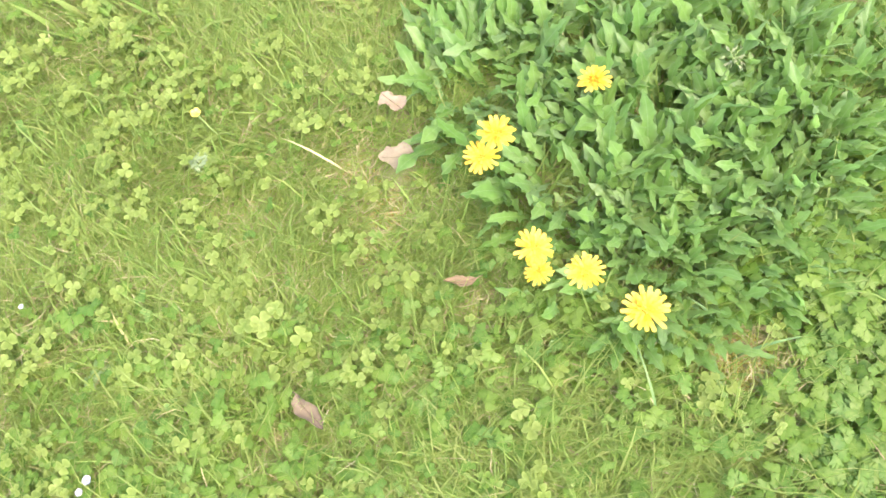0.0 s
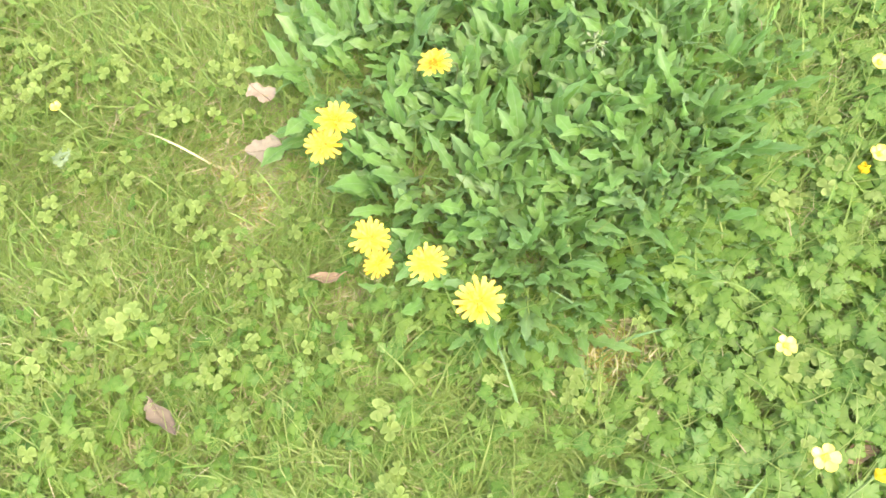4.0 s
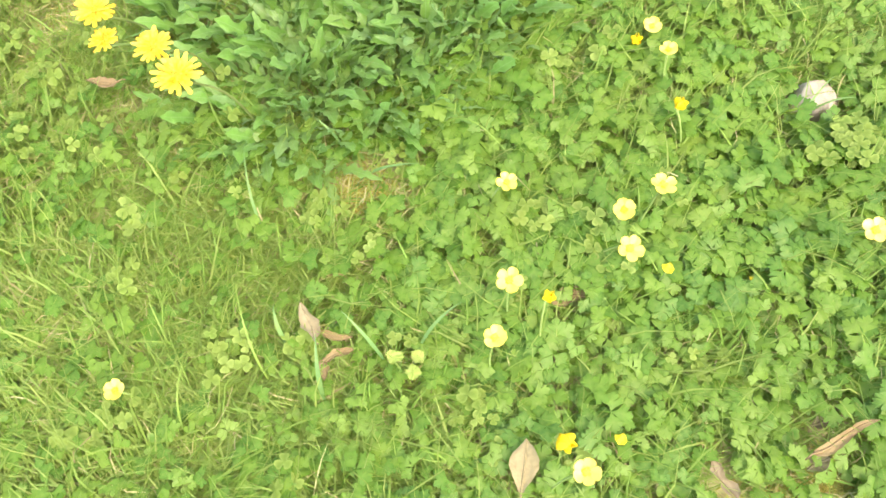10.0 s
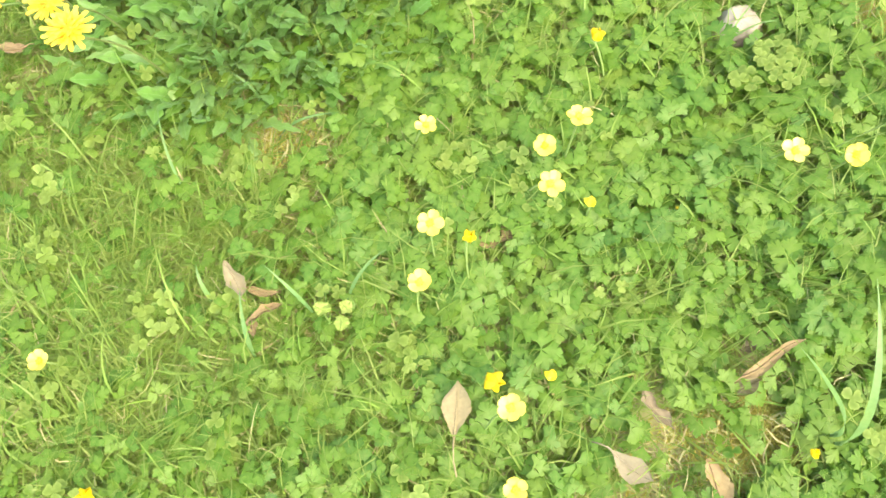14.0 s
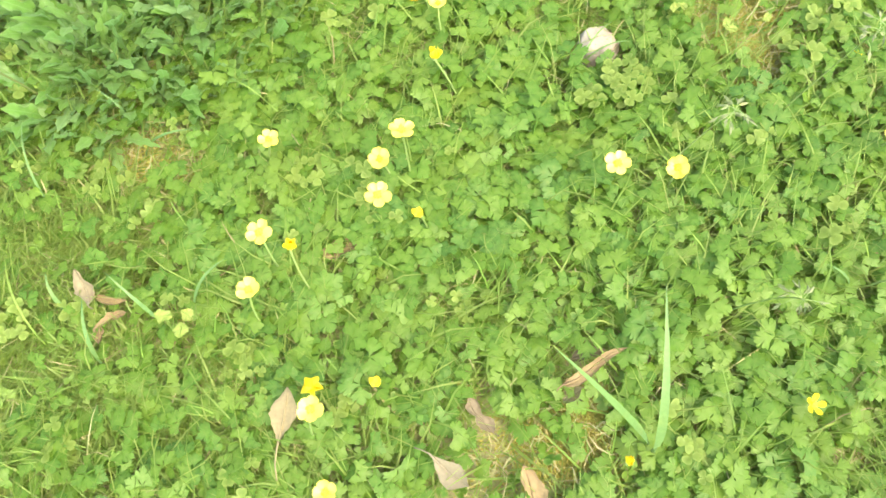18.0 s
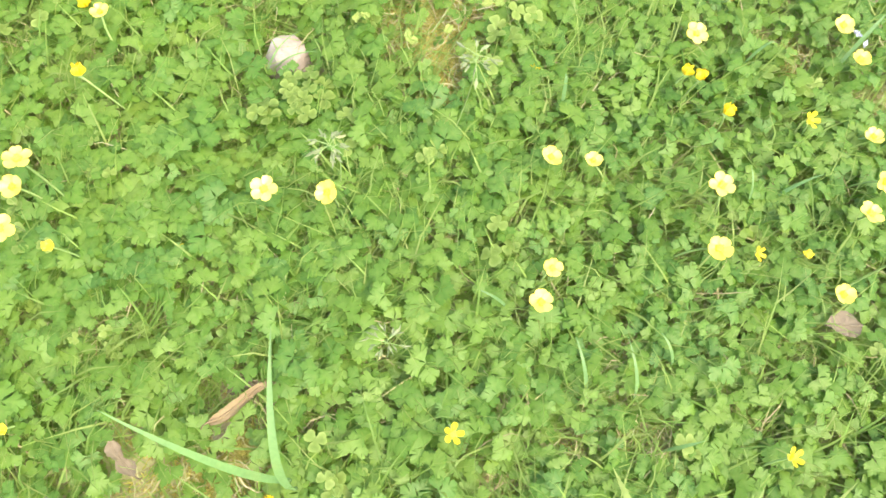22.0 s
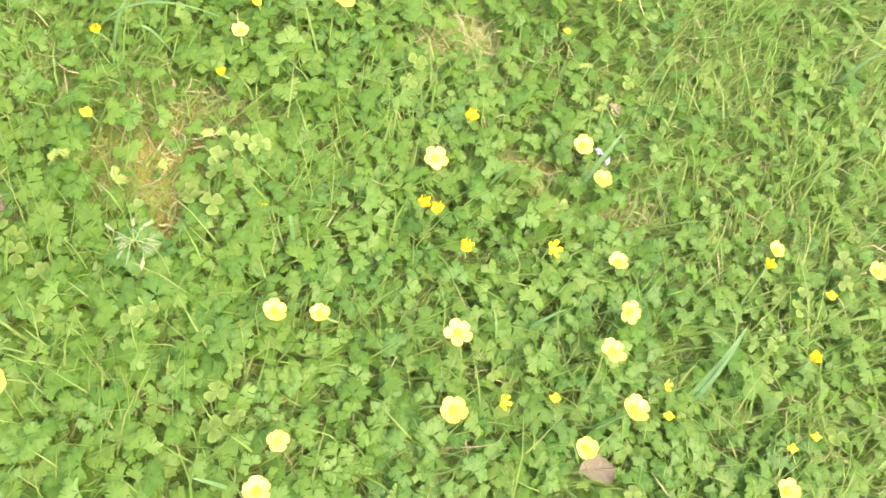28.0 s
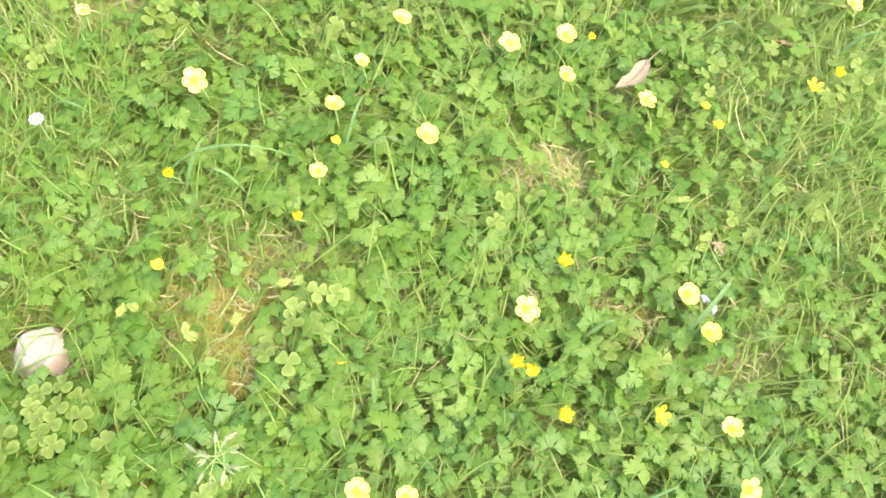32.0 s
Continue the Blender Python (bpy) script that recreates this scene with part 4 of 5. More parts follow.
# ---------- dead leaves, stone, wide blades ----------
def dead_leaf(x, y, z, yaw, length, width, curl, bend, material, label, rx=0.0, ry=0.0, seed=0, stem=0.012, ragged=0.06, full=0.85):
    """A fallen leaf: a curled blade with a midrib and a thin stalk."""
    r = np.random.default_rng(1200 + seed)
    root = thing("fallen_leaf", pose(x, y, z, rx, ry, yaw), label, "dead leaf", "fallen leaves")
    verts, faces, rib = [], [], []
    rows, cols = 18, 8
    lobes = (r.uniform(0, 6), r.uniform(0, 6))
    sway = r.uniform(0.05, 0.11) if ragged > 0.03 else 0.015
    for i in range(rows + 1):
        u = i / rows
        w = width / 2 * (math.sin(math.pi * u ** full) ** (0.8 if full < 1.2 else 1.15) if 0 < u < 1 else 0.02)
        a = radians(bend) * (u - 0.5)
        yy, zz = length * (u - 0.5) * math.cos(a), length * abs(u - 0.5) * math.sin(abs(a)) * (1 if bend > 0 else -1)
        for j in range(cols + 1):
            s = 2 * j / cols - 1
            c = radians(curl) * s
            side = lobes[0 if s < 0 else 1]
            edge = (1 + ragged * 0.5 * r.normal() * (abs(s) > 0.9)) * (1 + 2.2 * ragged * math.sin(6 * u + side) + 1.2 * ragged * math.sin(13 * u + 2 * side))
            verts.append((w * edge * math.sin(c) / max(0.2, radians(abs(curl))) if abs(curl) > 12 else w * s * edge, yy, zz + w * (1 - math.cos(c)) / max(0.2, radians(abs(curl))) * (1 if curl > 0 else -1) + 0.0009 * r.normal() * abs(s) + 0.16 * w * s * math.sin(5 * u + lobes[0])))
        shift = sway * length * math.sin(3.6 * u + lobes[1])
        for q in range(cols + 1):
            v = verts[q - cols - 1]
            verts[q - cols - 1] = (v[0] + shift, v[1], v[2])
        rib.append((shift, yy, zz + 0.0005))
    for i in range(rows):
        for j in range(cols):
            q = (cols + 1) * i + j
            faces.append((q, q + 1, q + cols + 2, q + cols + 1))
    part("blade", mesh_of("blade", verts, faces, material), root)
    part("midrib", mesh_of("midrib", *tube(rib, [0.0009 - 0.0005 * i / rows for i in range(rows + 1)], 5), material), root)
    if stem:
        b = rib[0]
        part("stalk", mesh_of("stalk", *tube([b, (b[0] + 0.001, b[1] - stem * 0.5, b[2] + 0.001), (b[0] + 0.003, b[1] - stem, b[2] - 0.002)], [0.0007, 0.0006, 0.0006], 5), material), root)
    return root


def stone():
    bm = bmesh.new()
    bmesh.ops.create_icosphere(bm, subdivisions=4, radius=1)
    faces = [(Vector(n).normalized(), d) for n, d in (((-0.55, -0.55, 0.62), 0.74), ((0.35, 0.25, 0.90), 0.70), ((0.85, -0.35, 0.40), 0.80), ((-0.35, 0.85, 0.40), 0.82), ((0.55, 0.80, 0.25), 0.84), ((-0.95, 0.10, 0.30), 0.80), ((0.10, -0.95, 0.30), 0.80), ((-0.1, -0.2, 0.97), 0.74))]
    for v in bm.verts:
        d = v.co.normalized()
        v.co = d * (1 + 0.10 * noise.noise(d * 1.7 + Vector((4, 1, 0))))
        for n, far in faces:
            over = v.co.dot(n) - far
            if over > 0:
                v.co -= n * over * 0.86
        v.co *= 1 + 0.09 * noise.noise(d * 2.6 + Vector((1, 7, 3))) + 0.035 * noise.noise(d * 6) + 0.012 * noise.noise(d * 15)
        v.co = Vector((v.co.x * 0.0236, v.co.y * 0.0250, v.co.z * 0.027))
    bm.normal_update()
    me = bpy.data.meshes.new("stone")
    bm.to_mesh(me)
    bm.free()
    me.materials.append(M_STONE)
    me.shade_smooth()
    ob = new("stone", me)
    ob.matrix_world = pose(0.6695, -0.2105, -0.024, 0, 0, -30)
    tagged(ob, "pale pinkish white stone half hidden in the grass", "stone")


def wide_blade(points, width, label="broad pale green blade of grass", material=M_BLADE):
    """A broad blade along a few points, foot first."""
    pts = [Vector(p) for p in points]
    fine = []
    for i in range(13):
        u = i / 12
        if len(pts) == 2:
            p = pts[0].lerp(pts[1], u)
        else:
            p = pts[0] * (1 - u) ** 2 + pts[1] * 2 * u * (1 - u) + pts[2] * u * u
        fine.append(p)
    verts, faces = [], []
    for i, p in enumerate(fine):
        u = i / 12
        d = (fine[min(12, i + 1)] - fine[max(0, i - 1)]).normalized()
        s = d.cross(Vector((0, 0, 1))).normalized()
        w = width / 2 * (min(1, 0.18 + 2.0 * u) * (1 - u ** 3) + 0.04)
        for q in (-1, 0, 1):
            verts.append(p + s * w * q + Vector((0, 0, 0.25 * w * abs(q))))
    for i in range(12):
        for j in (0, 1):
            a = 3 * i + j
            faces.append((a, a + 1, a + 4, a + 3))
    root = thing("grass_shoot", Matrix.Translation(pts[0]), label, "grass shoot", "broad grass blades")
    part("blade", mesh_of("blade", [v - pts[0] for v in verts], faces, material), root)
    sheath = [(fine[i] - pts[0]) for i in (0, 1, 2, 3)]
    part("sheath", mesh_of("sheath", *tube(sheath, [width * 0.22, width * 0.2, width * 0.17, width * 0.1], 6), material), root)


SPIKELETS = []
for k in range(4):
    grain = [(0, 0, 0), (-0.18, 0.28, 0.05), (0.18, 0.28, 0.05), (0, 0.28, -0.10), (-0.15, 0.65, 0.05), (0.15, 0.65, 0.05), (0, 0.65, -0.07), (0.05 * (k - 1.5), 1.1, 0)]
    hull = [(0, 2, 1), (0, 1, 3), (0, 3, 2), (1, 2, 5, 4), (3, 1, 4, 6), (2, 3, 6, 5), (4, 5, 7), (6, 4, 7), (5, 6, 7)]
    SPIKELETS.append(mesh_of("spikelet", grain, hull, M_SEED, False))


def panicle(foot, top, spread, branches, label, seed):
    """A flowering grass: a thin stalk whose open head splays into fine branches with pale spikelets."""
    r = np.random.default_rng(1700 + seed)
    root = thing("grass_panicle", Matrix.Translation(foot), label, "grass flower", "grass panicles")
    end = Vector(top) - Vector(foot)
    line = stalk_points((0, 0, -0.002), end, 0.1, 10)
    part("stalk", mesh_of("stalk", *tube(line, [0.0007 - 0.00004 * i for i in range(11)], 5), M_STEM), root)
    for i in range(branches):
        a = 6.283 * i / branches + r.uniform(-0.35, 0.35)
        reach = spread * r.uniform(0.45, 1.0)
        start = line[9].lerp(line[10], r.uniform(0, 1)) if i % 3 else line[8].lerp(line[9], r.random())
        tip = start + Vector((reach * math.cos(a), reach * math.sin(a), r.uniform(-0.2, 0.35) * spread))
        mid = (start + tip) / 2 + Vector((0, 0, 0.12 * spread))
        branch = part("branch", mesh_of("branch", *tube([start, mid, tip], [0.0003, 0.00024, 0.0002], 4), M_STEM), root)
        q = (tip - mid).normalized().to_track_quat("Y", "Z").to_matrix().to_4x4()
        for j in range(int(r.integers(2, 5))):
            at = tip.lerp(mid, 0.28 * j)
            size = r.uniform(0.0042, 0.0070)
            part("spikelet", SPIKELETS[j % 4], branch, "", Matrix.Translation(at) @ q @ pose(0, 0, 0, r.uniform(-20, 20), r.uniform(0, 360), r.uniform(-30, 30)) @ Matrix.Scale(size, 4))


def downy_plant(x, y, z, size, seed):
    r = np.random.default_rng(1500 + seed)
    root = thing("downy_weed", pose(x, y, GROUND), "small pale downy weed among the lawn leaves", "weed", "downy weeds")
    part("stem", mesh_of("stem", *tube(stalk_points((0, 0, -0.002), (0, 0, z - GROUND), 0.05), [0.0012] * 8, 5), M_PALE), root)
    for i in range(8):
        l = size * r.uniform(0.55, 1.0)
        sv, st, sf = BUTTER_LEAVES[i]
        part("leaf", mesh_of("leaf", [(a * l * 0.8, b * l, c * l) for a, b, c in sv], [tuple(t) for t in st], M_PALE), root, "", pose(0, 0, (z - GROUND) * r.uniform(0.5, 1), 0, 0, 45 * i + r.uniform(-20, 20)) @ pose(0, 0.004, 0, r.uniform(-5, 30)))


# ---------- build, largest first ----------
ground()
rosettes()

small_rosette(-0.432, 0.047, 6, 0.75, 1)
small_rosette(0.180, -0.080, 6, 0.60, 2)
small_rosette(0.060, 0.130, 6, 0.70, 3)
small_rosette(0.236, -0.096, 5, 0.42, 4)

# Dandelions at the south-west edge of the rosettes.
dandelion(0.168, 0.040, 0.225, 0.200, 0.165, -14, 40, 0.86, "yellow dandelion head leaning over the rosette leaves")
dandelion(0.076, 0.041, 0.207, 0.082, 0.150, 12, 85, 0.95, "yellow dandelion head overlapping its neighbour")
dandelion(0.060, 0.038, 0.188, 0.072, 0.140, 8, 10, 0.92, "yellow dandelion head just below its neighbour")
dandelion(0.066, -0.060, 0.192, 0.074, 0.025, 10, 65, 0.93, "yellow dandelion head with fringed rays, fully open")
dandelion(0.065, -0.075, 0.175, 0.080, 0.010, -6, 30, 0.72, "smaller deep yellow dandelion head, partly open")
dandelion(0.100, -0.086, 0.166, 0.112, -0.010, 6, 5, 0.93, "pale yellow dandelion head at the edge of the rosettes")
dandelion(0.122, -0.144, 0.197, 0.140, -0.075, 4, 50, 1.04, "large yellow dandelion head over short grass")

# Buttercups: alone in the west.
buttercup(-0.199, 0.303, 0.060, 1.3)
# The loose group north of the stretch between rosettes and stone.
buttercup(0.583, -0.028, 0.043, 1.9)
buttercup(0.620, -0.049, 0.032, 1.9)
buttercup(0.598, -0.101, 0.043, 1.8)
buttercup(0.531, -0.111, 0.035, 2.0)
buttercup(0.515, -0.114, 0.022, 1.4, "cup")
buttercup(0.530, -0.149, 0.049, 1.9)
buttercup(0.504, -0.222, 0.076, 1.5, "cup")
# The five-strong middle group.
buttercup(0.418, -0.333, 0.084, 2.4, "flat")
buttercup(0.453, -0.301, 0.113, 2.4, "flat")
buttercup(0.430, -0.295, 0.070, 2.1)
buttercup(0.345, -0.241, 0.069, 2.0, "flat")
buttercup(0.319, -0.331, 0.086, 2.3, "flat", 4)
buttercup(0.340, -0.357, 0.097, 1.25, "cup")
buttercup(0.295, -0.369, 0.071, 2.2)
buttercup(0.611, -0.373, 0.074, 2.4, "flat", 4)
buttercup(0.656, -0.392, 0.070, 2.1)
buttercup(-0.018, -0.313, 0.042, 2.1)
buttercup(-0.002, -0.431, 0.040, 1.8, "cup")
buttercup(0.319, -0.455, 0.063, 2.0, "cup", 30)
buttercup(0.325, -0.488, 0.112, 2.2)
buttercup(0.310, -0.539, 0.062, 2.2)
buttercup(0.532, -0.589, 0.026, 0.9, "cup")
buttercup(0.676, -0.598, 0.040, 1.9, "old", 20)
buttercup(0.898, -0.709, 0.054, 1.9, "old", 20)
# The crowd in the east.
buttercup(0.837, -0.423, 0.047, 2.1)
buttercup(0.865, -0.442, 0.056, 1.7)
buttercup(0.800, -0.509, 0.040, 1.8)
buttercup(0.774, -0.536, 0.066, 2.1)
buttercup(0.948, -0.503, 0.065, 2.3, "flat")
buttercup(0.915, -0.551, 0.077, 2.2)
buttercup(1.046, -0.569, 0.063, 2.3, "flat")
buttercup(1.020, -0.612, 0.102, 2.2)
buttercup(0.985, -0.618, 0.074, 1.9)
buttercup(1.014, -0.356, 0.032, 2.3, "flat")
buttercup(1.059, -0.337, 0.034, 1.5, "cup")
buttercup(0.982, -0.392, 0.040, 1.4, "cup")
buttercup(0.986, -0.406, 0.049, 1.3, "cup", -10)
buttercup(0.989, -0.443, 0.051, 1.4, "cup")
buttercup(1.130, -0.404, 0.047, 2.1)
buttercup(1.130, -0.438, 0.042, 1.9)
buttercup(1.104, -0.506, 0.037, 1.8)
buttercup(1.057, -0.473, 0.044, 1.8, "old", 30)
buttercup(1.083, -0.546, 0.048, 2.1, "flat", 12)
buttercup(1.228, -0.559, 0.048, 1.7)
buttercup(1.197, -0.569, 0.070, 1.1, "cup")
buttercup(1.106, -0.715, 0.063, 2.2)
buttercup(1.195, -0.648, 0.050, 1.2, "cup")
buttercup(1.293, -0.615, 0.055, 1.9)
# The last group, north of the dry spot.
buttercup(1.011, -0.190, 0.045, 2.2)
buttercup(0.810, -0.135, 0.040, 1.05, "cup")
buttercup(0.858, -0.074, 0.061, 2.3, "flat", 14)
buttercup(0.992, -0.104, 0.051, 1.4)
buttercup(0.950, -0.142, 0.061, 1.8)
buttercup(0.918, -0.181, 0.040, 1.6)
buttercup(0.886, -0.211, 0.035, 1.0, "cup")
buttercup(1.120, -0.138, 0.050, 2.2, "flat", 12)
buttercup(1.172, -0.150, 0.049, 2.2)
buttercup(1.186, -0.166, 0.056, 0.8, "cup")
buttercup(1.148, -0.189, 0.052, 1.7)
buttercup(1.198, -0.241, 0.053, 1.9, "flat", 16)
buttercup(1.342, -0.294, 0.057, 2.0, "old", 10)
buttercup(1.372, -0.291, 0.058, 1.1, "cup")
buttercup(1.040, -0.084, 0.060, 1.9)
buttercup(1.436, -0.235, 0.060, 2.1)
buttercup(0.801, 0.038, 0.050, 1.3)
bud(0.870, -0.327, 0.016, 0.8)
bud(0.527, -0.371, 0.014, 0.6)
bud(0.444, -0.355, 0.070, 0.7)
bud(0.776, -0.204, 0.035, 0.7)
bud(1.067, -0.630, 0.04, 0.6)
bud(0.995, -0.577, 0.04, 0.6)
bud(1.141, -0.697, 0.04, 0.6)
bud(1.164, -0.699, 0.04, 0.6)
bud(1.251, -0.614, 0.04, 0.7)
bud(0.367, -0.468, 0.04, 0.7)
bud(0.942, -0.162, 0.04, 0.6)
bud(1.250, -0.285, 0.04, 0.7)
bud(1.251, -0.264, 0.04, 0.6)
bud(1.183, -0.298, 0.04, 0.5)
buttercup(0.959, -0.560, 0.04, 1.5, "old", 35)
buttercup(1.080, -0.609, 0.04, 1.2, "old", 35)

# Small white and blue flowers.
small_flower("white_flower", 0.736, -0.055, 0.050, 1.2, 9, M_WHITE, "small white daisy-like flower in the grass", "white flower")
small_flower("white_flower", -0.457, 0.178, 0.022, 0.6, 5, M_WHITE, "tiny white flower in the lawn", "white flower")
small_flower("white_flower", -0.416, -0.040, 0.026, 1.0, 5, M_WHITE, "tiny white flower beside another one", "white flower")
small_flower("white_flower", -0.427, -0.048, 0.024, 0.8, 5, M_WHITE, "tiny white flower beside another one", "white flower")
small_flower("blue_flower", 0.002, -0.069, 0.026, 0.9, 4, M_BLUE, "tiny pale blue speedwell flower in the grass", "blue flower")
small_flower("blue_flower", 0.331, -0.190, 0.014, 0.6, 4, M_BLUE, "tiny pale blue speedwell flower under clover", "blue flower")

# Fallen leaves and the stone.
dead_leaf(0.011, 0.227, 0.040, 20, 0.032, 0.028, 30, 25, M_DEADPALE, "light brown notched dead leaf beside the rosettes", 10, 5, 1, 0, 0.12)
dead_leaf(-0.008, 0.167, 0.030, 70, 0.040, 0.030, 25, 20, M_DEADPALE, "tan crumpled dead leaf beside the rosettes", 5, -8, 2, 0, 0.10)
dead_leaf(0.004, 0.003, 0.027, 75, 0.034, 0.014, 60, 10, M_DEAD, "narrow pinkish brown dead leaf in the grass", 0, 5, 3, 0.006)
dead_leaf(-0.183, -0.064, 0.025, -172, 0.046, 0.024, 75, 20, M_DARKLEAF, "folded brown dead leaf half sunk in grass", 0, 0, 4, 0.004, 0.1)
dead_leaf(0.148, -0.298, 0.028, -2, 0.036, 0.018, 70, 30, M_DEADPALE, "curled pinkish brown dead leaf among grass", 8, 10, 5, 0.004, 0.12)
dead_leaf(0.168, -0.315, 0.024, -110, 0.032, 0.010, 80, 10, M_DEAD, "narrow rolled brown dead leaf", 0, 0, 6, 0.004)
dead_leaf(0.167, -0.335, 0.024, -88, 0.030, 0.012, 75, 25, M_DEAD, "curled reddish brown dead leaf among grass", 6, -6, 7, 0.004, 0.1)
dead_leaf(0.152, -0.341, 0.020, 172, 0.021, 0.012, 60, 20, M_DEAD, "short reddish brown piece of a dead leaf", 6, 6, 50, 0, 0.1)
dead_leaf(0.288, -0.4685, 0.032, -21, 0.050, 0.0245, 24, 10, M_TAN, "smooth tan dead leaf with a pointed tip and stalk", -4, -14, 8, 0.024, 0.02, 1.45)
dead_leaf(0.536, -0.5135, 0.027, -92, 0.058, 0.0135, 70, 14, M_DEAD, "long curled light brown dead leaf beside bare moss", 4, 8, 9, 0.006, 0.05, 0.7)
dead_leaf(0.515, -0.5270, 0.010, -70, 0.022, 0.016, 40, 10, M_DEADPALE, "pinkish torn end of a dead leaf on moss", 4, 4, 51, 0)
dead_leaf(0.539, -0.4985, 0.004, -100, 0.030, 0.014, 65, 15, M_DARKLEAF, "dark shrivelled dead leaf under clover leaves", 4, 0, 52, 0, 0.1)
dead_leaf(0.437, -0.517, 0.016, 8, 0.035, 0.018, 60, 22, M_DARKLEAF, "dull brown crumpled dead leaf lying on thatch", 6, 10, 10, 0.004, 0.16)
dead_leaf(0.400, -0.550, 0.024, -143, 0.042, 0.021, 35, 25, M_DEADPALE, "pale greyish pink dead leaf with a curled edge", 4, 8, 11, 0.012, 0.05, 1.4)
dead_leaf(0.454, -0.588, 0.024, 5, 0.046, 0.022, 60, 18, M_DEAD, "light brown folded dead leaf on dry grass", 4, 4, 12, 0.006, 0.1)
dead_leaf(0.369, -0.339, 0.012, 70, 0.034, 0.020, 40, 15, M_DEAD, "brown dead leaf under buttercup leaves", 0, 6, 13, 0.004)
dead_leaf(1.001, -0.638, 0.021, 75, 0.030, 0.021, 30, 15, M_DARKLEAF, "dull brown dead leaf under a buttercup", 0, 4, 14, 0)
dead_leaf(1.212, -0.207, 0.034, 104, 0.052, 0.017, 40, 12, M_DEADPALE, "pale pinkish dead leaf with a thin stalk", 4, 6, 15, 0.022)
dead_leaf(1.191, -0.378, 0.020, 20, 0.014, 0.012, 35, 10, M_TAN, "small tan dead leaf in short grass", 0, 4, 16, 0)
dead_leaf(1.185, -0.366, 0.024, 80, 0.013, 0.011, 30, 10, M_YELLOWLEAF, "small yellowed leaflet beside a tan leaf", 4, 4, 54, 0)
dead_leaf(1.193, -0.328, 0.018, 80, 0.014, 0.012, 30, 10, M_YELLOWLEAF, "small yellowed leaf in short grass", 0, 4, 17, 0)
dead_leaf(0.690, -0.700, 0.020, 40, 0.026, 0.014, 45, 10, M_DEADPALE, "small grey dead leaf in the grass", 0, 0, 18, 0)
dead_leaf(0.213, -0.350, 0.034, 60, 0.016, 0.012, 20, 8, M_YELLOWLEAF, "round yellowed leaflet among green leaves", 5, 0, 19, 0)
dead_leaf(0.224, -0.368, 0.034, -10, 0.0145, 0.012, 20, 8, M_YELLOWLEAF, "round yellowed leaflet among green leaves", -5, 5, 20, 0)
dead_leaf(0.231, -0.356, 0.030, 40, 0.014, 0.011, 20, 8, M_YELLOWLEAF, "round yellowed leaflet among green leaves", -5, 5, 53, 0)
dead_leaf(0.777, -0.255, 0.022, 0, 0.011, 0.008, 20, 8, M_YELLOWLEAF, "small yellowed leaflet beside bare moss", 5, 0, 30, 0)
dead_leaf(0.777, -0.263, 0.022, 50, 0.011, 0.008, 20, 8, M_YELLOWLEAF, "small yellowed leaflet beside bare moss", 5, 0, 31, 0)
dead_leaf(0.812, -0.264, 0.022, 100, 0.011, 0.008, 20, 8, M_YELLOWLEAF, "small yellowed leaflet beside bare moss", 5, 0, 32, 0)
dead_leaf(0.739, -0.221, 0.022, 150, 0.011, 0.008, 20, 8, M_YELLOWLEAF, "small yellowed leaflet beside bare moss", 5, 0, 33, 0)
dead_leaf(0.747, -0.223, 0.022, 200, 0.011, 0.008, 20, 8, M_YELLOWLEAF, "small yellowed leaflet beside bare moss", 5, 0, 34, 0)
dead_leaf(0.856, -0.252, 0.022, 250, 0.011, 0.008, 20, 8, M_YELLOWLEAF, "small yellowed leaflet beside bare moss", 5, 0, 35, 0)
dead_leaf(0.867, -0.255, 0.022, 300, 0.011, 0.008, 20, 8, M_YELLOWLEAF, "small yellowed leaflet beside bare moss", 5, 0, 36, 0)
dead_leaf(1.147, -0.412, 0.032, 40, 0.010, 0.005, 30, 15, M_WHITE, "torn white petal lying under a buttercup", 10, 10, 40, 0)
dead_leaf(1.150, -0.423, 0.030, -50, 0.010, 0.004, 40, 20, M_WHITE, "torn white petal lying under a buttercup", -8, 12, 41, 0)
dead_leaf(1.178, -0.372, 0.022, 70, 0.013, 0.009, 20, 8, M_YELLOWLEAF, "small yellowed leaflet beside a bleached leaf", 5, 0, 42, 0)
dead_leaf(1.381, -0.236, 0.026, 60, 0.040, 0.010, 60, 20, M_DEAD, "narrow brown dead leaf in the grass", 5, 6, 43, 0.006)
stone()

# Broad single blades of grass.
wide_blade([(0.556, -0.585, -0.012), (0.540, -0.610, 0.120), (0.587, -0.4946, 0.130)], 0.0072)
wide_blade([(0.556, -0.580, -0.012), (0.545, -0.594, 0.110), (0.489, -0.523, 0.200)], 0.0062)
wide_blade([(0.225, -0.350, -0.012), (0.245, -0.338, 0.060), (0.280, -0.326, 0.048)], 0.0035)
wide_blade([(0.795, -0.116, -0.012), (0.840, -0.128, 0.095), (0.915, -0.168, 0.035)], 0.0028, "long arching blade of grass")
wide_blade([(1.378, -0.181, -0.012), (1.349, -0.174, 0.062), (1.319, -0.167, 0.045)], 0.0035)
wide_blade([(1.308, -0.180, -0.012), (1.319, -0.194, 0.062), (1.330, -0.207, 0.045)], 0.0040)
wide_blade([(1.420, -0.258, -0.012), (1.434, -0.263, 0.062), (1.449, -0.267, 0.045)], 0.0040)
wide_blade([(0.866, -0.164, -0.012), (0.852, -0.156, 0.062), (0.837, -0.149, 0.045)], 0.0032)
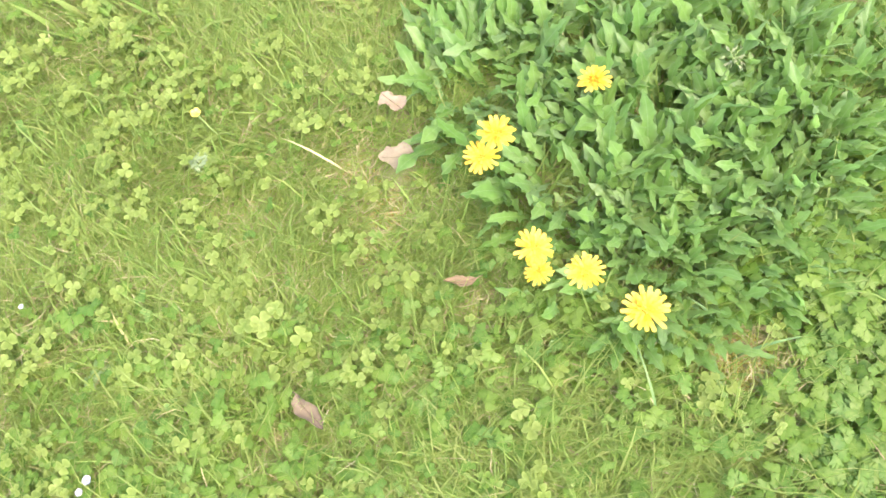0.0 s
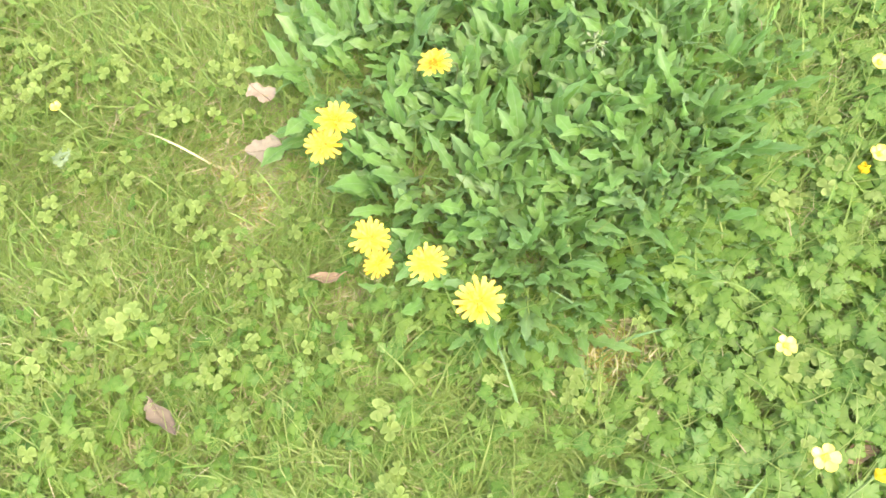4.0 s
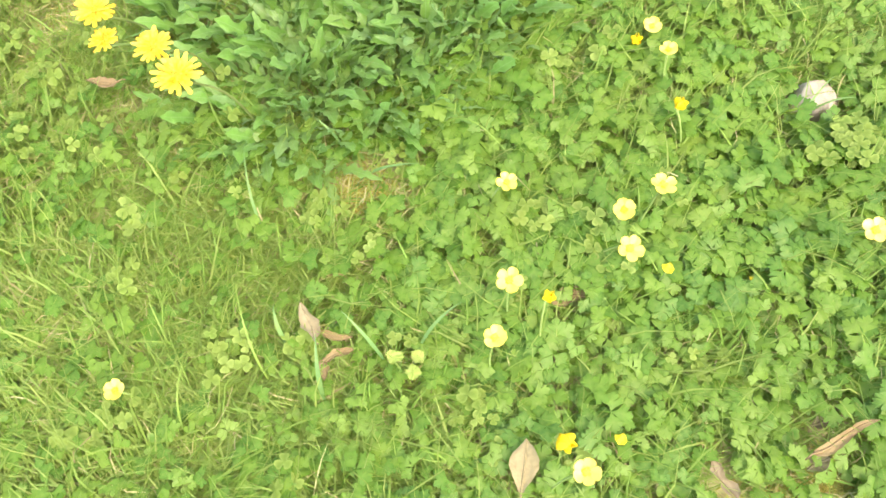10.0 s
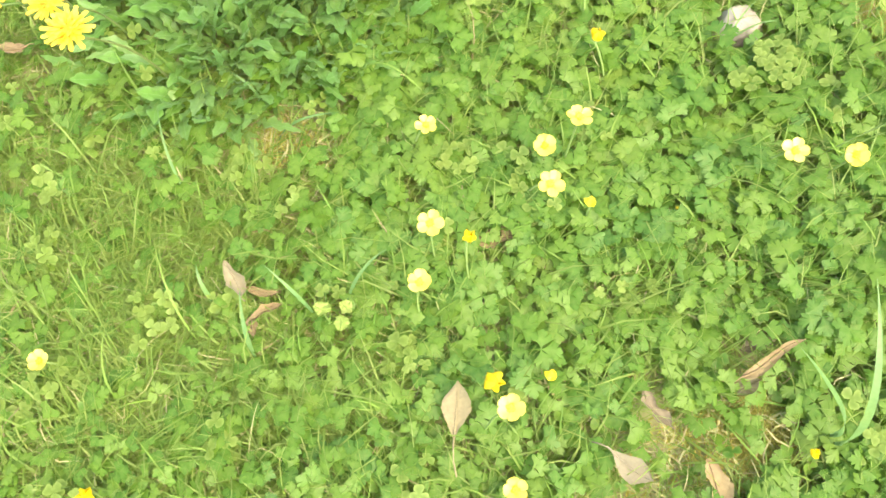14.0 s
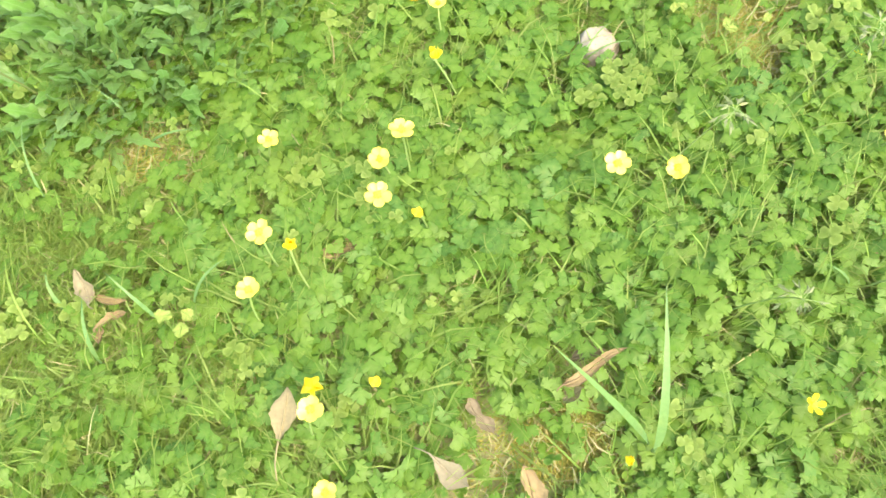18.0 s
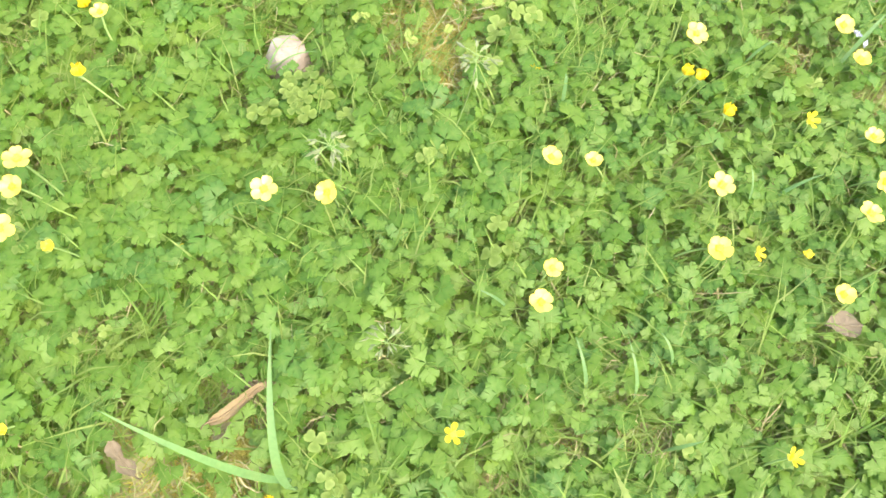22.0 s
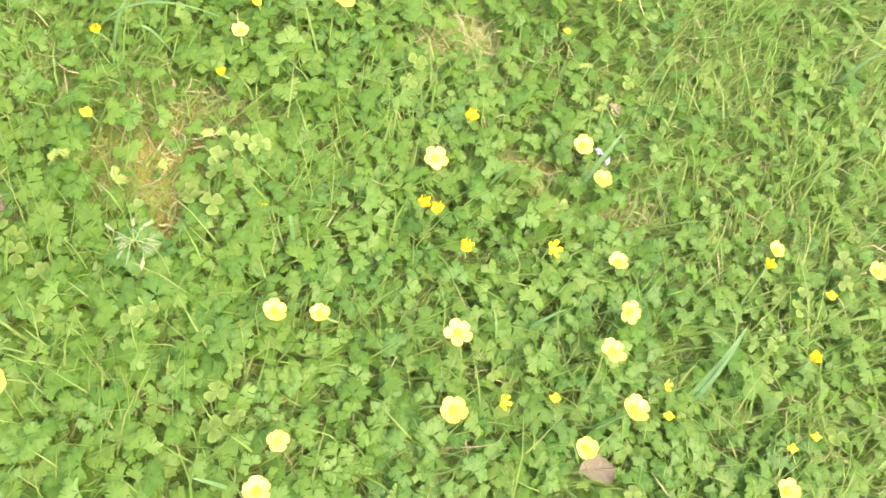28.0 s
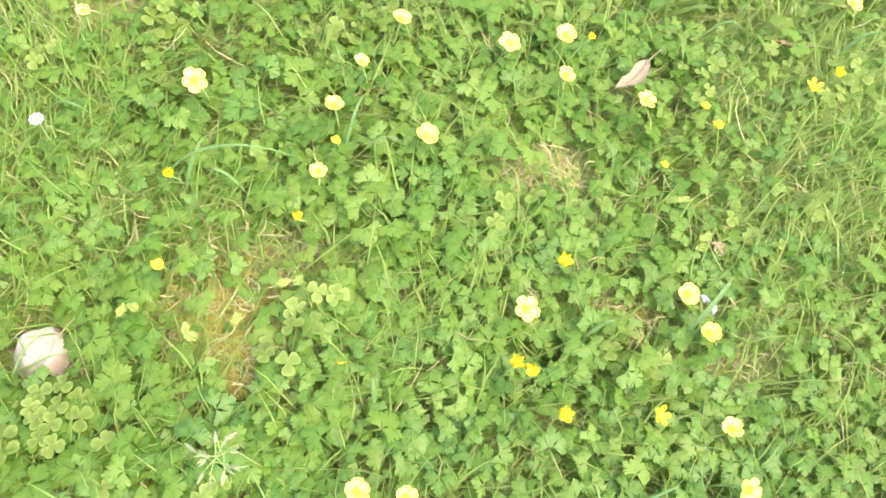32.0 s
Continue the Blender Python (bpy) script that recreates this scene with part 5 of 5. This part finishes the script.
wide_blade([(0.956, -0.163, -0.012), (0.972, -0.175, 0.062), (0.989, -0.187, 0.045)], 0.0030)
wide_blade([(1.405, -0.446, -0.012), (1.428, -0.446, 0.062), (1.451, -0.446, 0.045)], 0.0038)
wide_blade([(0.737, -0.009, -0.012), (0.756, -0.036, 0.062), (0.775, -0.063, 0.045)], 0.0030)
wide_blade([(0.942, -0.168, -0.012), (0.963, -0.150, 0.062), (0.984, -0.132, 0.045)], 0.0030)
wide_blade([(0.808, -0.150, -0.012), (0.830, -0.133, 0.062), (0.853, -0.116, 0.045)], 0.0030)
wide_blade([(1.113, -0.433, -0.012), (1.144, -0.421, 0.062), (1.174, -0.408, 0.045)], 0.0040)
wide_blade([(1.042, -0.393, -0.012), (1.054, -0.396, 0.062), (1.066, -0.398, 0.045)], 0.0030)
wide_blade([(0.876, -0.373, -0.012), (0.879, -0.365, 0.062), (0.882, -0.356, 0.045)], 0.0035)
wide_blade([(0.296, -0.150, -0.012), (0.325, -0.155, 0.110), (0.360, -0.208, 0.040)], 0.0018, "thin arching yellow-green blade of grass", M_WIDE)
wide_blade([(1.078, -0.634, -0.012), (1.110, -0.622, 0.060), (1.166, -0.600, 0.050)], 0.0045)
wide_blade([(0.124, -0.200, -0.012), (0.124, -0.188, 0.060), (0.131, -0.127, 0.052)], 0.0027)
wide_blade([(0.215, -0.168, -0.012), (0.232, -0.172, 0.040), (0.280, -0.181, 0.028)], 0.0034)
wide_blade([(0.220, -0.137, -0.012), (0.214, -0.128, 0.036), (0.196, -0.104, 0.034)], 0.0028)
wide_blade([(0.021, -0.363, -0.012), (0.028, -0.350, 0.060), (0.048, -0.311, 0.060)], 0.0022, "thin upright blade of grass", M_WIDE)
wide_blade([(0.101, -0.338, -0.012), (0.100, -0.320, 0.070), (0.101, -0.255, 0.058)], 0.0020, "thin upright blade of grass", M_WIDE)
wide_blade([(0.125, -0.311, -0.012), (0.122, -0.305, 0.045), (0.125, -0.279, 0.042)], 0.0042)
wide_blade([(0.143, -0.368, -0.012), (0.146, -0.362, 0.050), (0.156, -0.318, 0.052)], 0.0046)
wide_blade([(0.203, -0.348, -0.012), (0.202, -0.342, 0.052), (0.181, -0.306, 0.058)], 0.0034)
wide_blade([(-0.060, 0.180, -0.005), (-0.090, 0.208, 0.045), (-0.120, 0.240, 0.040)], 0.0026, "bleached dry stalk lying over the clover", M_DRY)
wide_blade([(1.089, -0.636, -0.012), (1.105, -0.630, 0.050), (1.152, -0.604, 0.060)], 0.0036)
wide_blade([(0.640, -0.222, -0.03), (0.668, -0.224, 0.018), (0.698, -0.227, -0.002)], 0.0022, "thin blade of grass lying over the stone")
wide_blade([(0.634, -0.236, -0.03), (0.656, -0.214, 0.022), (0.694, -0.196, -0.006)], 0.0020, "thin blade of grass lying over the stone")
wide_blade([(0.788, -0.611, -0.012), (0.788, -0.605, 0.045), (0.792, -0.567, 0.046)], 0.0036)
wide_blade([(0.822, -0.629, -0.012), (0.823, -0.622, 0.050), (0.829, -0.582, 0.046)], 0.0030)
wide_blade([(0.861, -0.619, -0.012), (0.860, -0.612, 0.045), (0.854, -0.589, 0.046)], 0.0030)
wide_blade([(0.821, -0.670, -0.012), (0.828, -0.672, 0.040), (0.848, -0.675, 0.044)], 0.0034)
wide_blade([(0.763, -0.526, -0.012), (0.756, -0.520, 0.042), (0.736, -0.503, 0.044)], 0.0032)
wide_blade([(1.002, -0.518, -0.012), (1.010, -0.519, 0.044), (1.042, -0.522, 0.044)], 0.0034)
wide_blade([(0.983, -0.520, -0.012), (0.984, -0.514, 0.046), (0.989, -0.490, 0.044)], 0.0022)
wide_blade([(-0.350, 0.076, -0.008), (-0.352, 0.100, 0.030), (-0.357, 0.130, 0.026)], 0.0030, "bleached dry blade of grass", M_DRY)
wide_blade([(-0.340, 0.110, -0.008), (-0.356, 0.116, 0.028), (-0.378, 0.124, 0.024)], 0.0026, "bleached dry blade of grass", M_DRY)
wide_blade([(0.560, -0.075, -0.012), (0.590, -0.085, 0.075), (0.640, -0.110, 0.060)], 0.0042)
panicle((0.780, -0.350, GROUND), (0.773, -0.398, 0.203), 0.0112, 12, "pale open grass panicle on a thin stalk beside bare moss", 1)
panicle((0.668, -0.360, GROUND), (0.663, -0.415, 0.192), 0.0125, 13, "pale open grass panicle on a thin stalk over buttercup leaves", 2)
panicle((0.660, -0.500, GROUND), (0.652, -0.543, 0.168), 0.0118, 11, "pale open grass panicle on a thin stalk over buttercup leaves", 3)
panicle((0.330, 0.100, GROUND), (0.322, 0.066, 0.125), 0.010, 12, "small whitish grass panicle among rosette leaves", 4)
downy_plant(-0.221, 0.266, 0.026, 0.013, 4)

# Growth without number, last.
low_plants()
carpets()
dry_grass()
moss()
grass()
